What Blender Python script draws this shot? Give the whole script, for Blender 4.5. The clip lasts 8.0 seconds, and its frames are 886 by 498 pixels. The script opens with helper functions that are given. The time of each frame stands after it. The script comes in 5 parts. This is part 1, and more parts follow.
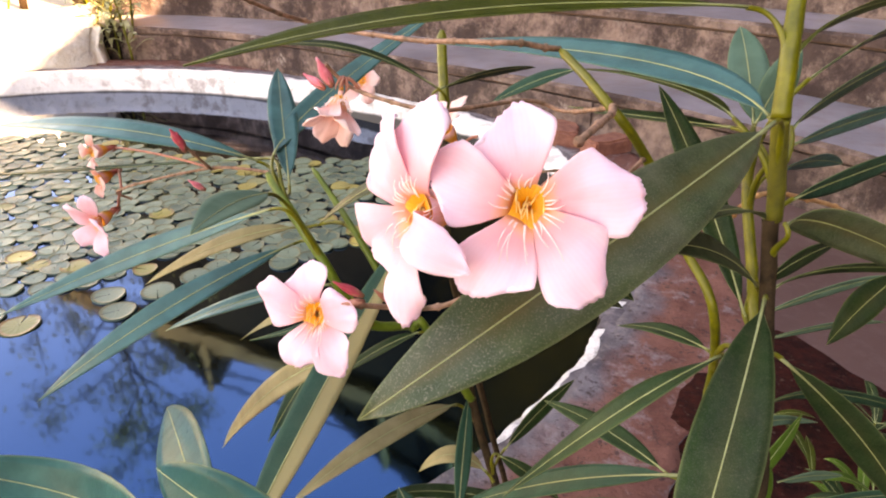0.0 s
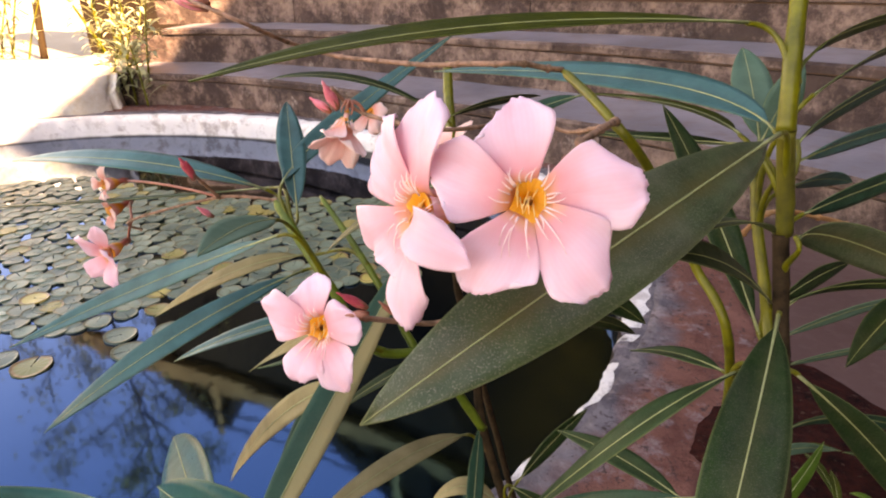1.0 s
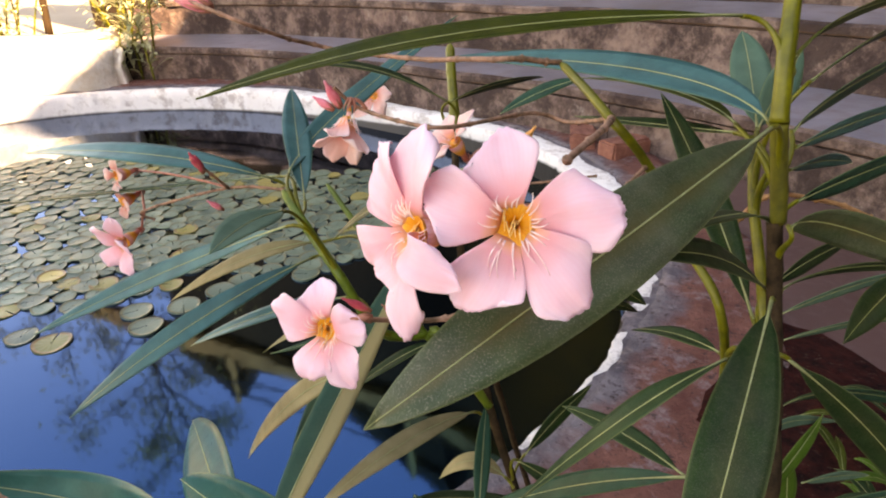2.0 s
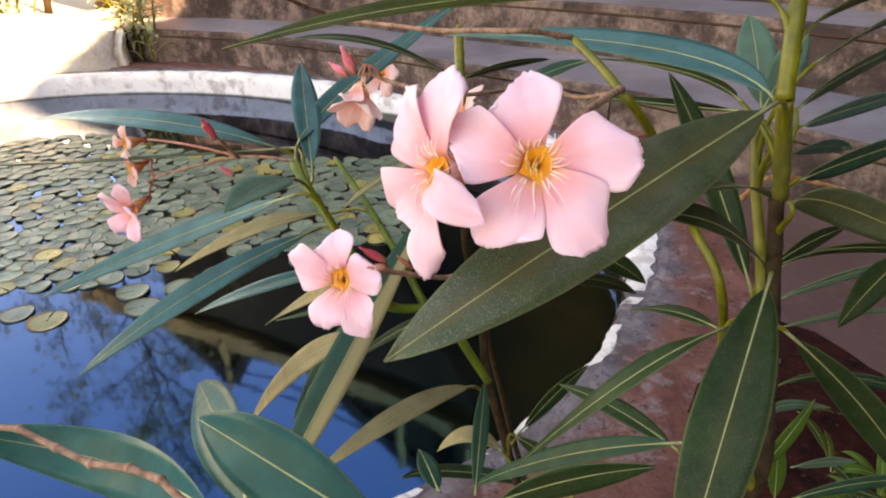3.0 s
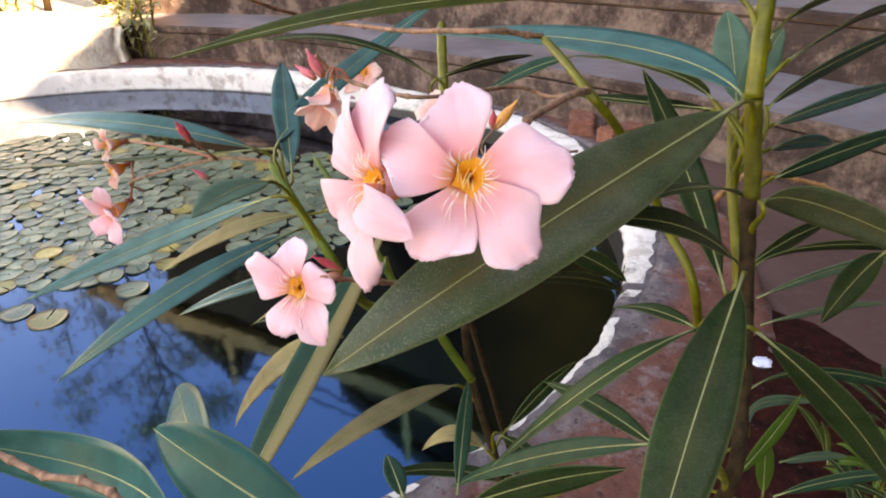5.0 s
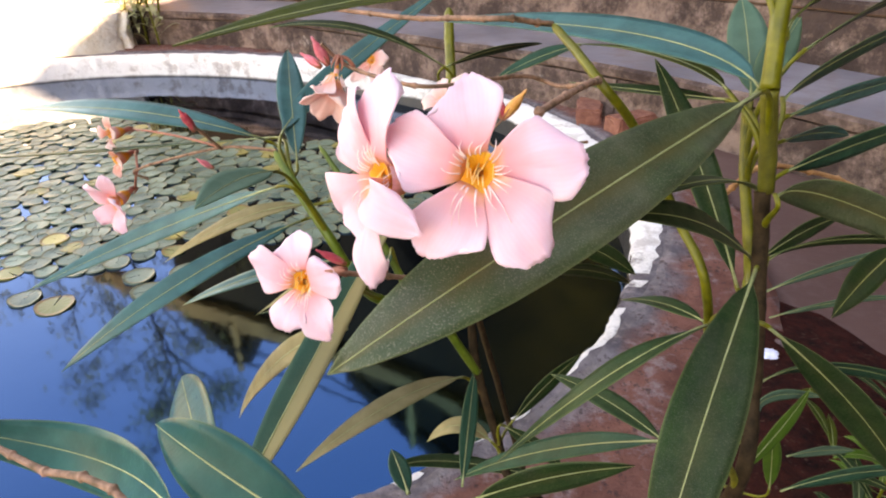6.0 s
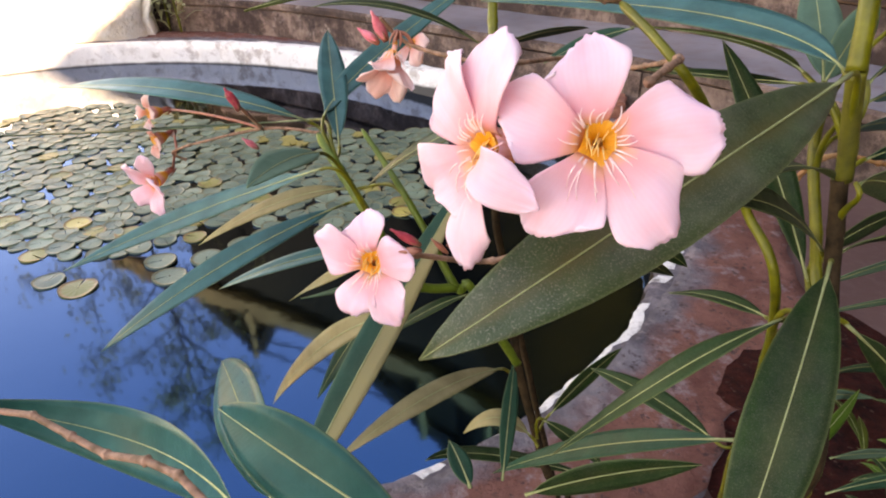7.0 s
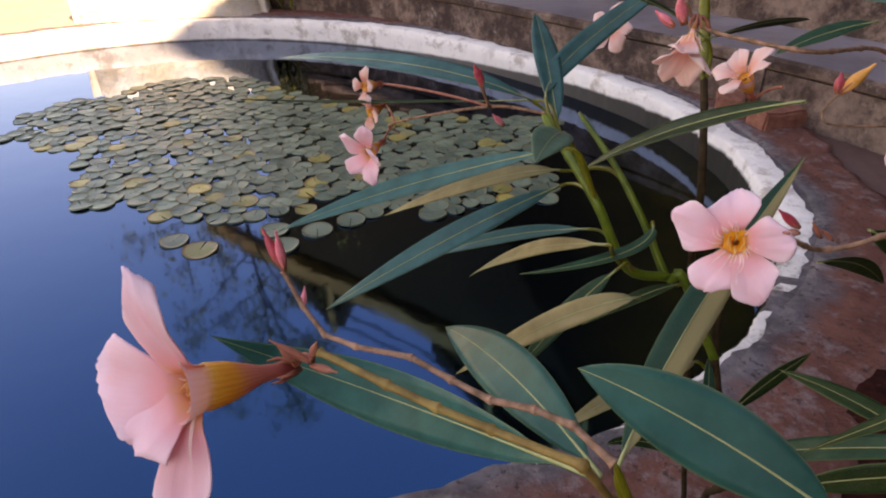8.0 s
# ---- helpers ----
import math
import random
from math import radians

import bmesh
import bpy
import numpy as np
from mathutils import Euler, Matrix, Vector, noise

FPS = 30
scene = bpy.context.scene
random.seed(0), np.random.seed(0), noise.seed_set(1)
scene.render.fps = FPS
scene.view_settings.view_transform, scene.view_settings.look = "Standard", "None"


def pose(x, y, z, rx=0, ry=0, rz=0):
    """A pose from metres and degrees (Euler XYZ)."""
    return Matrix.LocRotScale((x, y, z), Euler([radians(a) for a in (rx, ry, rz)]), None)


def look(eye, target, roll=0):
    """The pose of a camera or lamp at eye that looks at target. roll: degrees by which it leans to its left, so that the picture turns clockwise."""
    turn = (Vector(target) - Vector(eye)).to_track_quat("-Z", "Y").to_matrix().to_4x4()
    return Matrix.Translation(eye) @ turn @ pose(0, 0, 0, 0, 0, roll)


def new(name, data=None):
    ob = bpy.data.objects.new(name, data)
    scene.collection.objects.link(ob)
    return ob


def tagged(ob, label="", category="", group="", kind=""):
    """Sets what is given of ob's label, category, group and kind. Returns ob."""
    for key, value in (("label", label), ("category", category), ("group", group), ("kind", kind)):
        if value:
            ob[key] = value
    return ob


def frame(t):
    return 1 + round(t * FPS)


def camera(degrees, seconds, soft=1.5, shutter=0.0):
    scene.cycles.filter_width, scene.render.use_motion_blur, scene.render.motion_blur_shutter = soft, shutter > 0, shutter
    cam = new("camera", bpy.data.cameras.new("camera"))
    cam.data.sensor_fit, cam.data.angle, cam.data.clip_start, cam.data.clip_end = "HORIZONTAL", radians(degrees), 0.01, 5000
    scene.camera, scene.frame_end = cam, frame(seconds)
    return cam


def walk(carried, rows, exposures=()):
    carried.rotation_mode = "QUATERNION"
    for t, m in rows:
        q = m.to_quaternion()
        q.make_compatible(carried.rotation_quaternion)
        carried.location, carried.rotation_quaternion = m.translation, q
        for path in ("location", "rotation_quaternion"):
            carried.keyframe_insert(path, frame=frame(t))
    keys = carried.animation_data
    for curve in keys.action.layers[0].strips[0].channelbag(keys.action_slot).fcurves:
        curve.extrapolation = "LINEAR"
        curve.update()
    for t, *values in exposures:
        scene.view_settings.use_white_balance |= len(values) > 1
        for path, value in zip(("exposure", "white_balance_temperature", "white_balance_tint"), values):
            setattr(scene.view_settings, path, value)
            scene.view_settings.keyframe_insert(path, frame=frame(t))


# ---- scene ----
cam = camera(69.9, 8.0, soft=2.0)
PATH = [
    (0.0, pose(0.0000, 0.0000, 1.0377, 63.00, -0.00, -0.00)),
    (0.5, pose(-0.0080, 0.0035, 1.0313, 63.75, 0.46, 0.18)),
    (1.0, pose(0.0019, -0.0023, 1.0294, 66.48, 1.17, 0.54)),
    (1.5, pose(0.0087, -0.0012, 1.0401, 65.77, 2.28, 0.72)),
    (1.7, pose(0.0102, -0.0066, 1.0456, 64.86, 2.95, 0.91)),
    (2.8, pose(-0.0125, -0.0057, 1.0353, 62.19, -0.03, 1.45)),
    (3.0, pose(-0.0001, -0.0179, 1.0353, 63.04, 0.77, 1.35)),
    (3.5, pose(0.0212, -0.0275, 1.0468, 62.81, 2.53, 1.63)),
    (4.0, pose(0.0162, -0.0165, 1.0462, 62.63, 2.07, 2.13)),
    (4.5, pose(0.0121, -0.0118, 1.0394, 62.25, 1.77, 1.70)),
    (4.7, pose(0.0134, -0.0138, 1.0385, 62.40, 1.50, 1.19)),
    (5.8, pose(0.0183, -0.0144, 1.0387, 61.74, 1.36, 2.14)),
    (6.0, pose(0.0150, -0.0090, 1.0381, 61.33, 1.40, 1.96)),
    (6.5, pose(0.0084, 0.0064, 1.0330, 60.69, 1.71, 2.26)),
    (6.8, pose(0.0020, 0.0034, 1.0327, 60.24, 1.60, 2.67)),
    (7.0, pose(-0.0050, -0.0020, 1.0305, 60.66, 1.00, 3.64)),
    (7.2, pose(-0.0179, -0.0071, 1.0268, 60.96, 1.11, 5.38)),
    (7.5, pose(-0.0432, -0.0134, 1.0336, 60.86, 1.63, 7.66)),
    (7.8, pose(-0.0746, -0.0163, 1.0308, 59.99, 1.33, 10.42)),
    (8.0, pose(-0.0950, -0.0237, 1.0308, 59.66, 0.46, 11.58)),
]
EXPOSURES = [(0.0, 3.26, 14500, 32), (0.5, 3.16, 14500, 33), (1.0, 2.84, 13900, 33), (1.5, 2.79, 13700, 30), (3.0, 2.84, 13300, 25), (4.5, 2.81, 13100, 25), (6.0, 3.12, 13200, 25), (6.5, 3.12, 13200, 26), (7.0, 2.94, 13000, 28), (7.5, 2.31, 12800, 33), (8.0, 2.11, 12400, 33)]
walk(cam, PATH, EXPOSURES)

# ---------------------------------------------------------------- light
world = bpy.data.worlds.new("daylight")
scene.world = world
world.use_nodes = True
wn = world.node_tree
wn.nodes.clear()
SUN_ELEV, SUN_DIR = radians(41.0), Vector((0.695, -0.72))
sky = wn.nodes.new("ShaderNodeTexSky")
sky.sky_type = "NISHITA"
sky.sun_disc = False
sky.sun_elevation = SUN_ELEV
sky.dust_density, sky.ozone_density = 0.3, 2.0
sky.sun_rotation = math.atan2(SUN_DIR.x, SUN_DIR.y)
bg = wn.nodes.new("ShaderNodeBackground")
bg.inputs["Strength"].default_value = 0.15
wo = wn.nodes.new("ShaderNodeOutputWorld")
wn.links.new(sky.outputs[0], bg.inputs[0])
wn.links.new(bg.outputs[0], wo.inputs[0])

sun_data = bpy.data.lights.new("sun", "SUN")
sun_data.energy, sun_data.angle, sun_data.color = 5.0, radians(0.55), (1.0, 0.93, 0.80)
sun = new("sun", sun_data)
sd = SUN_DIR.normalized()
sun.matrix_world = look((0, 0, 0), (-sd.x * math.cos(SUN_ELEV), -sd.y * math.cos(SUN_ELEV), -math.sin(SUN_ELEV)))

# ---------------------------------------------------------------- materials
MATS = {}


class Shader:
    """A small node builder for one principled material."""

    def __init__(self, name, rough=0.6, spec=0.5):
        self.mat = bpy.data.materials.new(name)
        self.mat.use_nodes = True
        self.t = self.mat.node_tree
        self.p = self.t.nodes["Principled BSDF"]
        self.p.inputs["Roughness"].default_value = rough
        self.p.inputs["Specular IOR Level"].default_value = spec
        self.coord = self.t.nodes.new("ShaderNodeTexCoord")
        MATS[name] = self.mat

    def node(self, kind, **values):
        n = self.t.nodes.new(kind)
        for k, v in values.items():
            n.inputs[k].default_value = v
        return n

    def link(self, a, b):
        self.t.links.new(a, b)

    def noise(self, scale, detail=4.0, rough=0.6, source="Object"):
        n = self.node("ShaderNodeTexNoise", Scale=scale, Detail=detail, Roughness=rough)
        self.link(self.coord.outputs[source], n.inputs["Vector"])
        return n.outputs["Fac"]

    def ramp(self, fac, stops):
        n = self.t.nodes.new("ShaderNodeValToRGB")
        e = n.color_ramp.elements
        while len(e) < len(stops):
            e.new(0.5)
        for el, (at, col) in zip(e, stops):
            el.position, el.color = at, (*col, 1.0)
        self.link(fac, n.inputs["Fac"])
        return n.outputs["Color"]

    def mix(self, fac, a, b, mode="MIX"):
        n = self.t.nodes.new("ShaderNodeMix")
        n.data_type, n.blend_type = "RGBA", mode
        for sock, v in ((n.inputs["Factor"], fac), (n.inputs["A"], a), (n.inputs["B"], b)):
            if isinstance(v, (int, float)):
                sock.default_value = v
            elif isinstance(v, tuple):
                sock.default_value = (*v, 1.0)
            else:
                self.link(v, sock)
        return n.outputs["Result"]

    def math(self, op, a, b=0.0):
        n = self.t.nodes.new("ShaderNodeMath")
        n.operation = op
        for sock, v in zip(n.inputs, (a, b)):
            if isinstance(v, (int, float)):
                sock.default_value = v
            else:
                self.link(v, sock)
        return n.outputs[0]

    def uv(self):
        n = self.t.nodes.new("ShaderNodeSeparateXYZ")
        self.link(self.coord.outputs["UV"], n.inputs[0])
        return n.outputs["X"], n.outputs["Y"]

    def height(self):
        n = self.t.nodes.new("ShaderNodeSeparateXYZ")
        g = self.t.nodes.new("ShaderNodeNewGeometry")
        self.link(g.outputs["Position"], n.inputs[0])
        return n.outputs["Z"]

    def rand(self):
        return self.t.nodes.new("ShaderNodeObjectInfo").outputs["Random"]

    def bump(self, height, strength, distance=0.01):
        n = self.node("ShaderNodeBump", Strength=strength, Distance=distance)
        self.link(height, n.inputs["Height"])
        self.link(n.outputs["Normal"], self.p.inputs["Normal"])

    def colour(self, c):
        if isinstance(c, tuple):
            self.p.inputs["Base Color"].default_value = (*c, 1.0)
        else:
            self.link(c, self.p.inputs["Base Color"])

    def rough(self, r):
        self.link(r, self.p.inputs["Roughness"])

    def thin(self, amount, colour):
        """Adds light that shines through a thin leaf or petal."""
        tr = self.t.nodes.new("ShaderNodeBsdfTranslucent")
        if isinstance(colour, tuple):
            tr.inputs["Color"].default_value = (*colour, 1.0)
        else:
            self.link(colour, tr.inputs["Color"])
        m = self.t.nodes.new("ShaderNodeMixShader")
        m.inputs[0].default_value = amount
        self.link(self.p.outputs[0], m.inputs[1])
        self.link(tr.outputs[0], m.inputs[2])
        self.link(m.outputs[0], self.t.nodes["Material Output"].inputs["Surface"])


def leaf_material(name, dark, light, rough, thin, dust=0.12, lit_half=False, spec=0.08):
    s = Shader(name, rough, spec)
    u, v = s.uv()
    base = s.mix(s.ramp(s.noise(60.0, 5.0), [(0.35, (0, 0, 0)), (0.7, (1, 1, 1))]), dark, light)
    hue = s.mix(s.rand(), (0.80, 0.86, 0.82), (1.18, 1.12, 1.05))
    base = s.mix(1.0, base, hue, "MULTIPLY")
    dots = s.ramp(s.noise(2300.0, 2.0), [(0.54, (0, 0, 0)), (0.66, (1, 1, 1))])
    base = s.mix(s.math("MULTIPLY", dots, dust), base, (0.17, 0.165, 0.115))
    side = s.math("ABSOLUTE", s.math("SUBTRACT", v, 0.5))
    edge = s.ramp(side, [(0.46, (0, 0, 0)), (0.5, (1, 1, 1))])
    base = s.mix(s.math("MULTIPLY", edge, 0.3), base, (0.22, 0.26, 0.10))
    film = s.ramp(s.noise(38.0, 6.0, 0.7), [(0.42, (0, 0, 0)), (0.70, (1, 1, 1))])
    base = s.mix(s.math("MULTIPLY", film, dust * 0.5), base, (0.16, 0.15, 0.10))
    spots = s.ramp(s.noise(260.0, 2.0), [(0.70, (0, 0, 0)), (0.74, (1, 1, 1))])
    base = s.mix(s.math("MULTIPLY", spots, dust * 0.6), base, (0.045, 0.030, 0.015))
    tinge = s.ramp(s.math("ADD", side, s.math("MULTIPLY", s.math("SUBTRACT", s.noise(90.0, 5.0, 0.7), 0.5), 0.35)), [(0.0, (1, 1, 1)), (0.22, (0, 0, 0))])
    base = s.mix(s.math("MULTIPLY", tinge, dust), base, (0.085, 0.072, 0.022))
    # one half of the blade paler: light on the fold put into the colour
    if lit_half:
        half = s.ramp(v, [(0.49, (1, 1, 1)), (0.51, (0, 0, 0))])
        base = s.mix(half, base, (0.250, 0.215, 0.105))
    s.colour(base)
    veins = s.math("SINE", s.math("SUBTRACT", s.math("MULTIPLY", u, 330.0), s.math("MULTIPLY", side, 42.0)))
    s.bump(s.math("ADD", s.math("MULTIPLY", veins, 0.035), s.noise(420.0, 4.0)), 0.40, 0.0004)
    s.rough(s.math("ADD", s.math("MULTIPLY", s.noise(130.0, 3.0), 0.22), rough - 0.11))
    s.thin(thin, light)


leaf_material("leaf_blue", (0.010, 0.092, 0.094), (0.027, 0.150, 0.154), 0.36, 0.08, 0.12, False, 0.22)
leaf_material("leaf_moss", (0.0127, 0.0382, 0.0145), (0.0281, 0.0663, 0.0272), 0.46, 0.08, 0.15)
leaf_material("leaf_teal", (0.004, 0.062, 0.055), (0.010, 0.098, 0.086), 0.32, 0.06, 0.02, False, 0.09)
leaf_material("leaf_green", (0.0042, 0.0420, 0.0260), (0.0125, 0.0720, 0.0440), 0.38, 0.10)
leaf_material("leaf_dark", (0.004, 0.021, 0.005), (0.011, 0.037, 0.009), 0.42, 0.06, 0.22, False, 0.12)
leaf_material("leaf_sage", (0.024, 0.046, 0.019), (0.052, 0.084, 0.036), 0.40, 0.06, 0.75, False, 0.28)
leaf_material("leaf_olive", (0.0220, 0.0360, 0.0024), (0.0480, 0.0620, 0.0060), 0.42, 0.15)
leaf_material("leaf_pale", (0.225, 0.185, 0.095), (0.330, 0.275, 0.150), 0.55, 0.15)
leaf_material("leaf_grey", (0.060, 0.140, 0.100), (0.095, 0.190, 0.140), 0.46, 0.12, 0.12, False, 0.06)
leaf_material("leaf_fresh", (0.0400, 0.1000, 0.0110), (0.0720, 0.1500, 0.0210), 0.42, 0.2)
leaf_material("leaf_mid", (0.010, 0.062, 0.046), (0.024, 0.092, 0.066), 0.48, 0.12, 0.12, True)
leaf_material("leaf_under", (0.0645, 0.0946, 0.0430), (0.1032, 0.1333, 0.0645), 0.6, 0.12)
leaf_material("leaf_dry", (0.100, 0.062, 0.026), (0.200, 0.128, 0.055), 0.6, 0.3)
# overexposed sun on the far bushes is put into this pale leaf colour
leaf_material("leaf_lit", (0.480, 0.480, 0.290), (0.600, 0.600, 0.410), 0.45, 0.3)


def plain(name, a, b, rough, scale, bump=0.0, dist=0.001, spec=0.4):
    s = Shader(name, rough, spec)
    n = s.noise(scale, 6.0)
    s.colour(s.mix(s.ramp(n, [(0.35, (0, 0, 0)), (0.68, (1, 1, 1))]), a, b))
    if bump:
        s.bump(s.noise(scale * 2.5, 5.0), bump, dist)
    return s


plain("midrib", (0.230, 0.260, 0.105), (0.330, 0.355, 0.165), 0.5, 200.0)
plain("stem_young", (0.055, 0.098, 0.005), (0.115, 0.165, 0.014), 0.42, 90.0, 0.3, 0.0006)
plain("stem_olive", (0.056, 0.050, 0.002), (0.124, 0.112, 0.006), 0.6, 90.0, 0.5, 0.0008)
plain("stem_green", (0.0740, 0.0740, 0.0014), (0.1600, 0.1500, 0.0040), 0.45, 90.0, 0.3, 0.0006)
plain("twig_brown", (0.130, 0.070, 0.036), (0.460, 0.240, 0.160), 0.7, 190.0, 0.8, 0.0008)
plain("twig_ochre", (0.170, 0.095, 0.020), (0.330, 0.210, 0.060), 0.6, 160.0, 0.4, 0.0006)
plain("twig_orange", (0.360, 0.150, 0.055), (0.560, 0.290, 0.130), 0.6, 160.0, 0.4, 0.0006)
plain("bark_dark", (0.020, 0.012, 0.006), (0.056, 0.034, 0.017), 0.85, 140.0, 0.6, 0.001, 0.1)
plain("bud_pink", (0.680, 0.120, 0.160), (0.880, 0.330, 0.370), 0.45, 150.0)
plain("bud_red", (0.380, 0.030, 0.050), (0.620, 0.100, 0.120), 0.45, 150.0)
plain("sepal", (0.330, 0.090, 0.060), (0.480, 0.180, 0.110), 0.55, 200.0)
plain("thread_pink", (0.940, 0.600, 0.560), (0.970, 0.800, 0.760), 0.5, 300.0)
plain("tube_pink", (0.480, 0.160, 0.110), (0.700, 0.330, 0.240), 0.5, 200.0)
plain("orange_tube", (0.700, 0.270, 0.040), (0.850, 0.430, 0.170), 0.5, 200.0)
plain("anther", (0.900, 0.470, 0.110), (0.960, 0.680, 0.300), 0.5, 300.0)


def funnel_material(name, stops, streak, amount):
    """Along the funnel by v, with fine lengthwise streaks round it by u."""
    s = Shader(name, 0.5, 0.3)
    u, v = s.uv()
    base = s.ramp(s.math("ADD", v, s.math("MULTIPLY", s.math("SUBTRACT", s.noise(260.0, 3.0), 0.5), 0.16)), stops)
    line = s.math("SINE", s.math("ADD", s.math("MULTIPLY", u, 150.0), s.math("MULTIPLY", s.noise(300.0, 2.0), 5.0)))
    base = s.mix(s.math("MULTIPLY", s.math("ADD", s.math("MULTIPLY", line, 0.5), 0.5), amount), base, streak)
    s.colour(base)
    s.bump(line, 0.25, 0.0003)
    s.thin(0.25, base)


funnel_material("orange_throat", [(0.0, (0.95, 0.52, 0.24)), (0.18, (0.95, 0.46, 0.06)), (0.6, (0.93, 0.38, 0.03)), (1.0, (0.90, 0.32, 0.02))], (0.88, 0.30, 0.04), 0.35)
funnel_material("funnel_outer", [(0.0, (0.94, 0.56, 0.60)), (0.24, (0.92, 0.50, 0.40)), (0.40, (0.88, 0.42, 0.06)), (0.58, (0.82, 0.33, 0.04)), (0.72, (0.62, 0.20, 0.14)), (1.0, (0.46, 0.11, 0.11))], (0.80, 0.27, 0.07), 0.12)


def petal_material(name, core, body, rim, thin=0.36):
    s = Shader(name, 0.55, 0.22)
    u, v = s.uv()
    base = s.ramp(s.math("ADD", u, s.math("MULTIPLY", s.math("SUBTRACT", s.noise(120.0, 4.0), 0.5), 0.30)), [(0.0, (0.93, 0.46, 0.16)), (0.07, (0.93, 0.46, 0.30)), (0.20, core), (0.52, body), (0.95, rim)])
    blush = s.ramp(s.noise(75.0, 3.0), [(0.46, (0, 0, 0)), (0.74, (1, 1, 1))])
    base = s.mix(s.math("MULTIPLY", blush, 0.30), base, core)
    side = s.math("ABSOLUTE", s.math("SUBTRACT", v, 0.5))
    pale = s.ramp(s.math("ADD", side, s.math("MULTIPLY", s.math("SUBTRACT", s.noise(90.0, 3.0), 0.5), 0.3)), [(0.24, (0, 0, 0)), (0.5, (1, 1, 1))])
    base = s.mix(s.math("MULTIPLY", s.math("MULTIPLY", pale, u), 0.55), base, (0.970, 0.860, 0.890))
    stria = s.math("SINE", s.math("ADD", s.math("MULTIPLY", v, 105.0), s.math("MULTIPLY", s.noise(150.0), 4.0)))
    base = s.mix(s.math("MULTIPLY", s.math("ADD", s.math("MULTIPLY", stria, 0.5), 0.5), 0.06), base, core)
    hurt = s.ramp(s.noise(330.0, 3.0, 0.6), [(0.735, (0, 0, 0)), (0.765, (1, 1, 1))])
    base = s.mix(s.math("MULTIPLY", hurt, 0.5), base, (0.62, 0.36, 0.30))
    s.colour(base)
    s.bump(s.math("ADD", s.math("MULTIPLY", stria, 0.10), s.noise(260.0, 3.0)), 0.18, 0.0004)
    s.thin(thin, base)


petal_material("petal_pink", (0.940, 0.440, 0.480), (0.955, 0.640, 0.730), (0.962, 0.755, 0.870))
petal_material("petal_salmon", (0.880, 0.400, 0.320), (0.920, 0.620, 0.570), (0.940, 0.740, 0.700))

# masonry, ground, water
s = Shader("whitewash", 0.85, 0.2)
chips = s.ramp(s.noise(9.0, 8.0, 0.7), [(0.39, (0, 0, 0)), (0.49, (1, 1, 1))])
c = s.mix(chips, (0.46, 0.405, 0.37), (0.74, 0.71, 0.68))
c = s.mix(s.ramp(s.noise(2.3, 4.0), [(0.45, (0, 0, 0)), (0.7, (1, 1, 1))]), c, (0.62, 0.585, 0.56))
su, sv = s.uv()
# darker below a line that climbs the wall towards the near side
low_dark = s.ramp(s.math("ADD", sv, s.math("MULTIPLY", s.math("SUBTRACT", s.noise(7.0, 5.0, 0.7), 0.5), 0.12)), [(0.46, (1, 1, 1)), (0.54, (0, 0, 0))])
c = s.mix(low_dark, c, s.mix(su, (0.150, 0.138, 0.124), (0.026, 0.023, 0.020)))
s.colour(c)
s.bump(s.noise(30.0, 8.0), 0.7, 0.01)

s = Shader("worn_white", 0.9, 0.2)
c = s.mix(s.ramp(s.noise(26.0, 8.0, 0.7), [(0.32, (0, 0, 0)), (0.48, (1, 1, 1))]), (0.200, 0.175, 0.168), (0.640, 0.610, 0.580))
s.colour(c)
s.bump(s.noise(60.0, 8.0), 0.9, 0.01)

s = Shader("white_block", 0.85, 0.2)
c = s.mix(s.ramp(s.noise(4.0, 8.0, 0.7), [(0.42, (0, 0, 0)), (0.60, (1, 1, 1))]), (0.74, 0.64, 0.50), (0.86, 0.83, 0.76))
s.colour(c)
s.bump(s.noise(14.0, 8.0), 0.8, 0.03)

s = Shader("rim_stone", 0.85, 0.3)
su, sv = s.uv()
n1 = s.ramp(s.math("ADD", sv, s.math("MULTIPLY", s.math("SUBTRACT", s.noise(6.0, 6.0, 0.65), 0.5), 0.9)), [(0.06, (0, 0, 0)), (0.30, (1, 1, 1))])
grey = s.mix(s.ramp(s.noise(11.0, 8.0, 0.7), [(0.38, (0, 0, 0)), (0.62, (1, 1, 1))]), (0.0679, 0.0574, 0.0661), (0.1610, 0.1392, 0.1496))
red = s.mix(s.ramp(s.noise(9.0, 8.0, 0.7), [(0.36, (0, 0, 0)), (0.64, (1, 1, 1))]), (0.1131, 0.0348, 0.0244), (0.2175, 0.0835, 0.0609))
c = s.mix(n1, grey, red)
n2 = s.ramp(s.noise(19.0, 10.0, 0.75), [(0.52, (0, 0, 0)), (0.64, (1, 1, 1))])
c = s.mix(s.math("MULTIPLY", n2, 0.6), c, (0.270, 0.215, 0.215))
n3 = s.ramp(s.noise(55.0, 6.0, 0.7), [(0.36, (1, 1, 1)), (0.43, (0, 0, 0))])
c = s.mix(s.math("MULTIPLY", n3, 0.8), c, (0.040, 0.022, 0.020))
s.colour(c)
s.bump(s.math("ADD", s.noise(22.0, 8.0, 0.7), s.math("MULTIPLY", s.noise(120.0, 4.0), 0.3)), 0.9, 0.012)

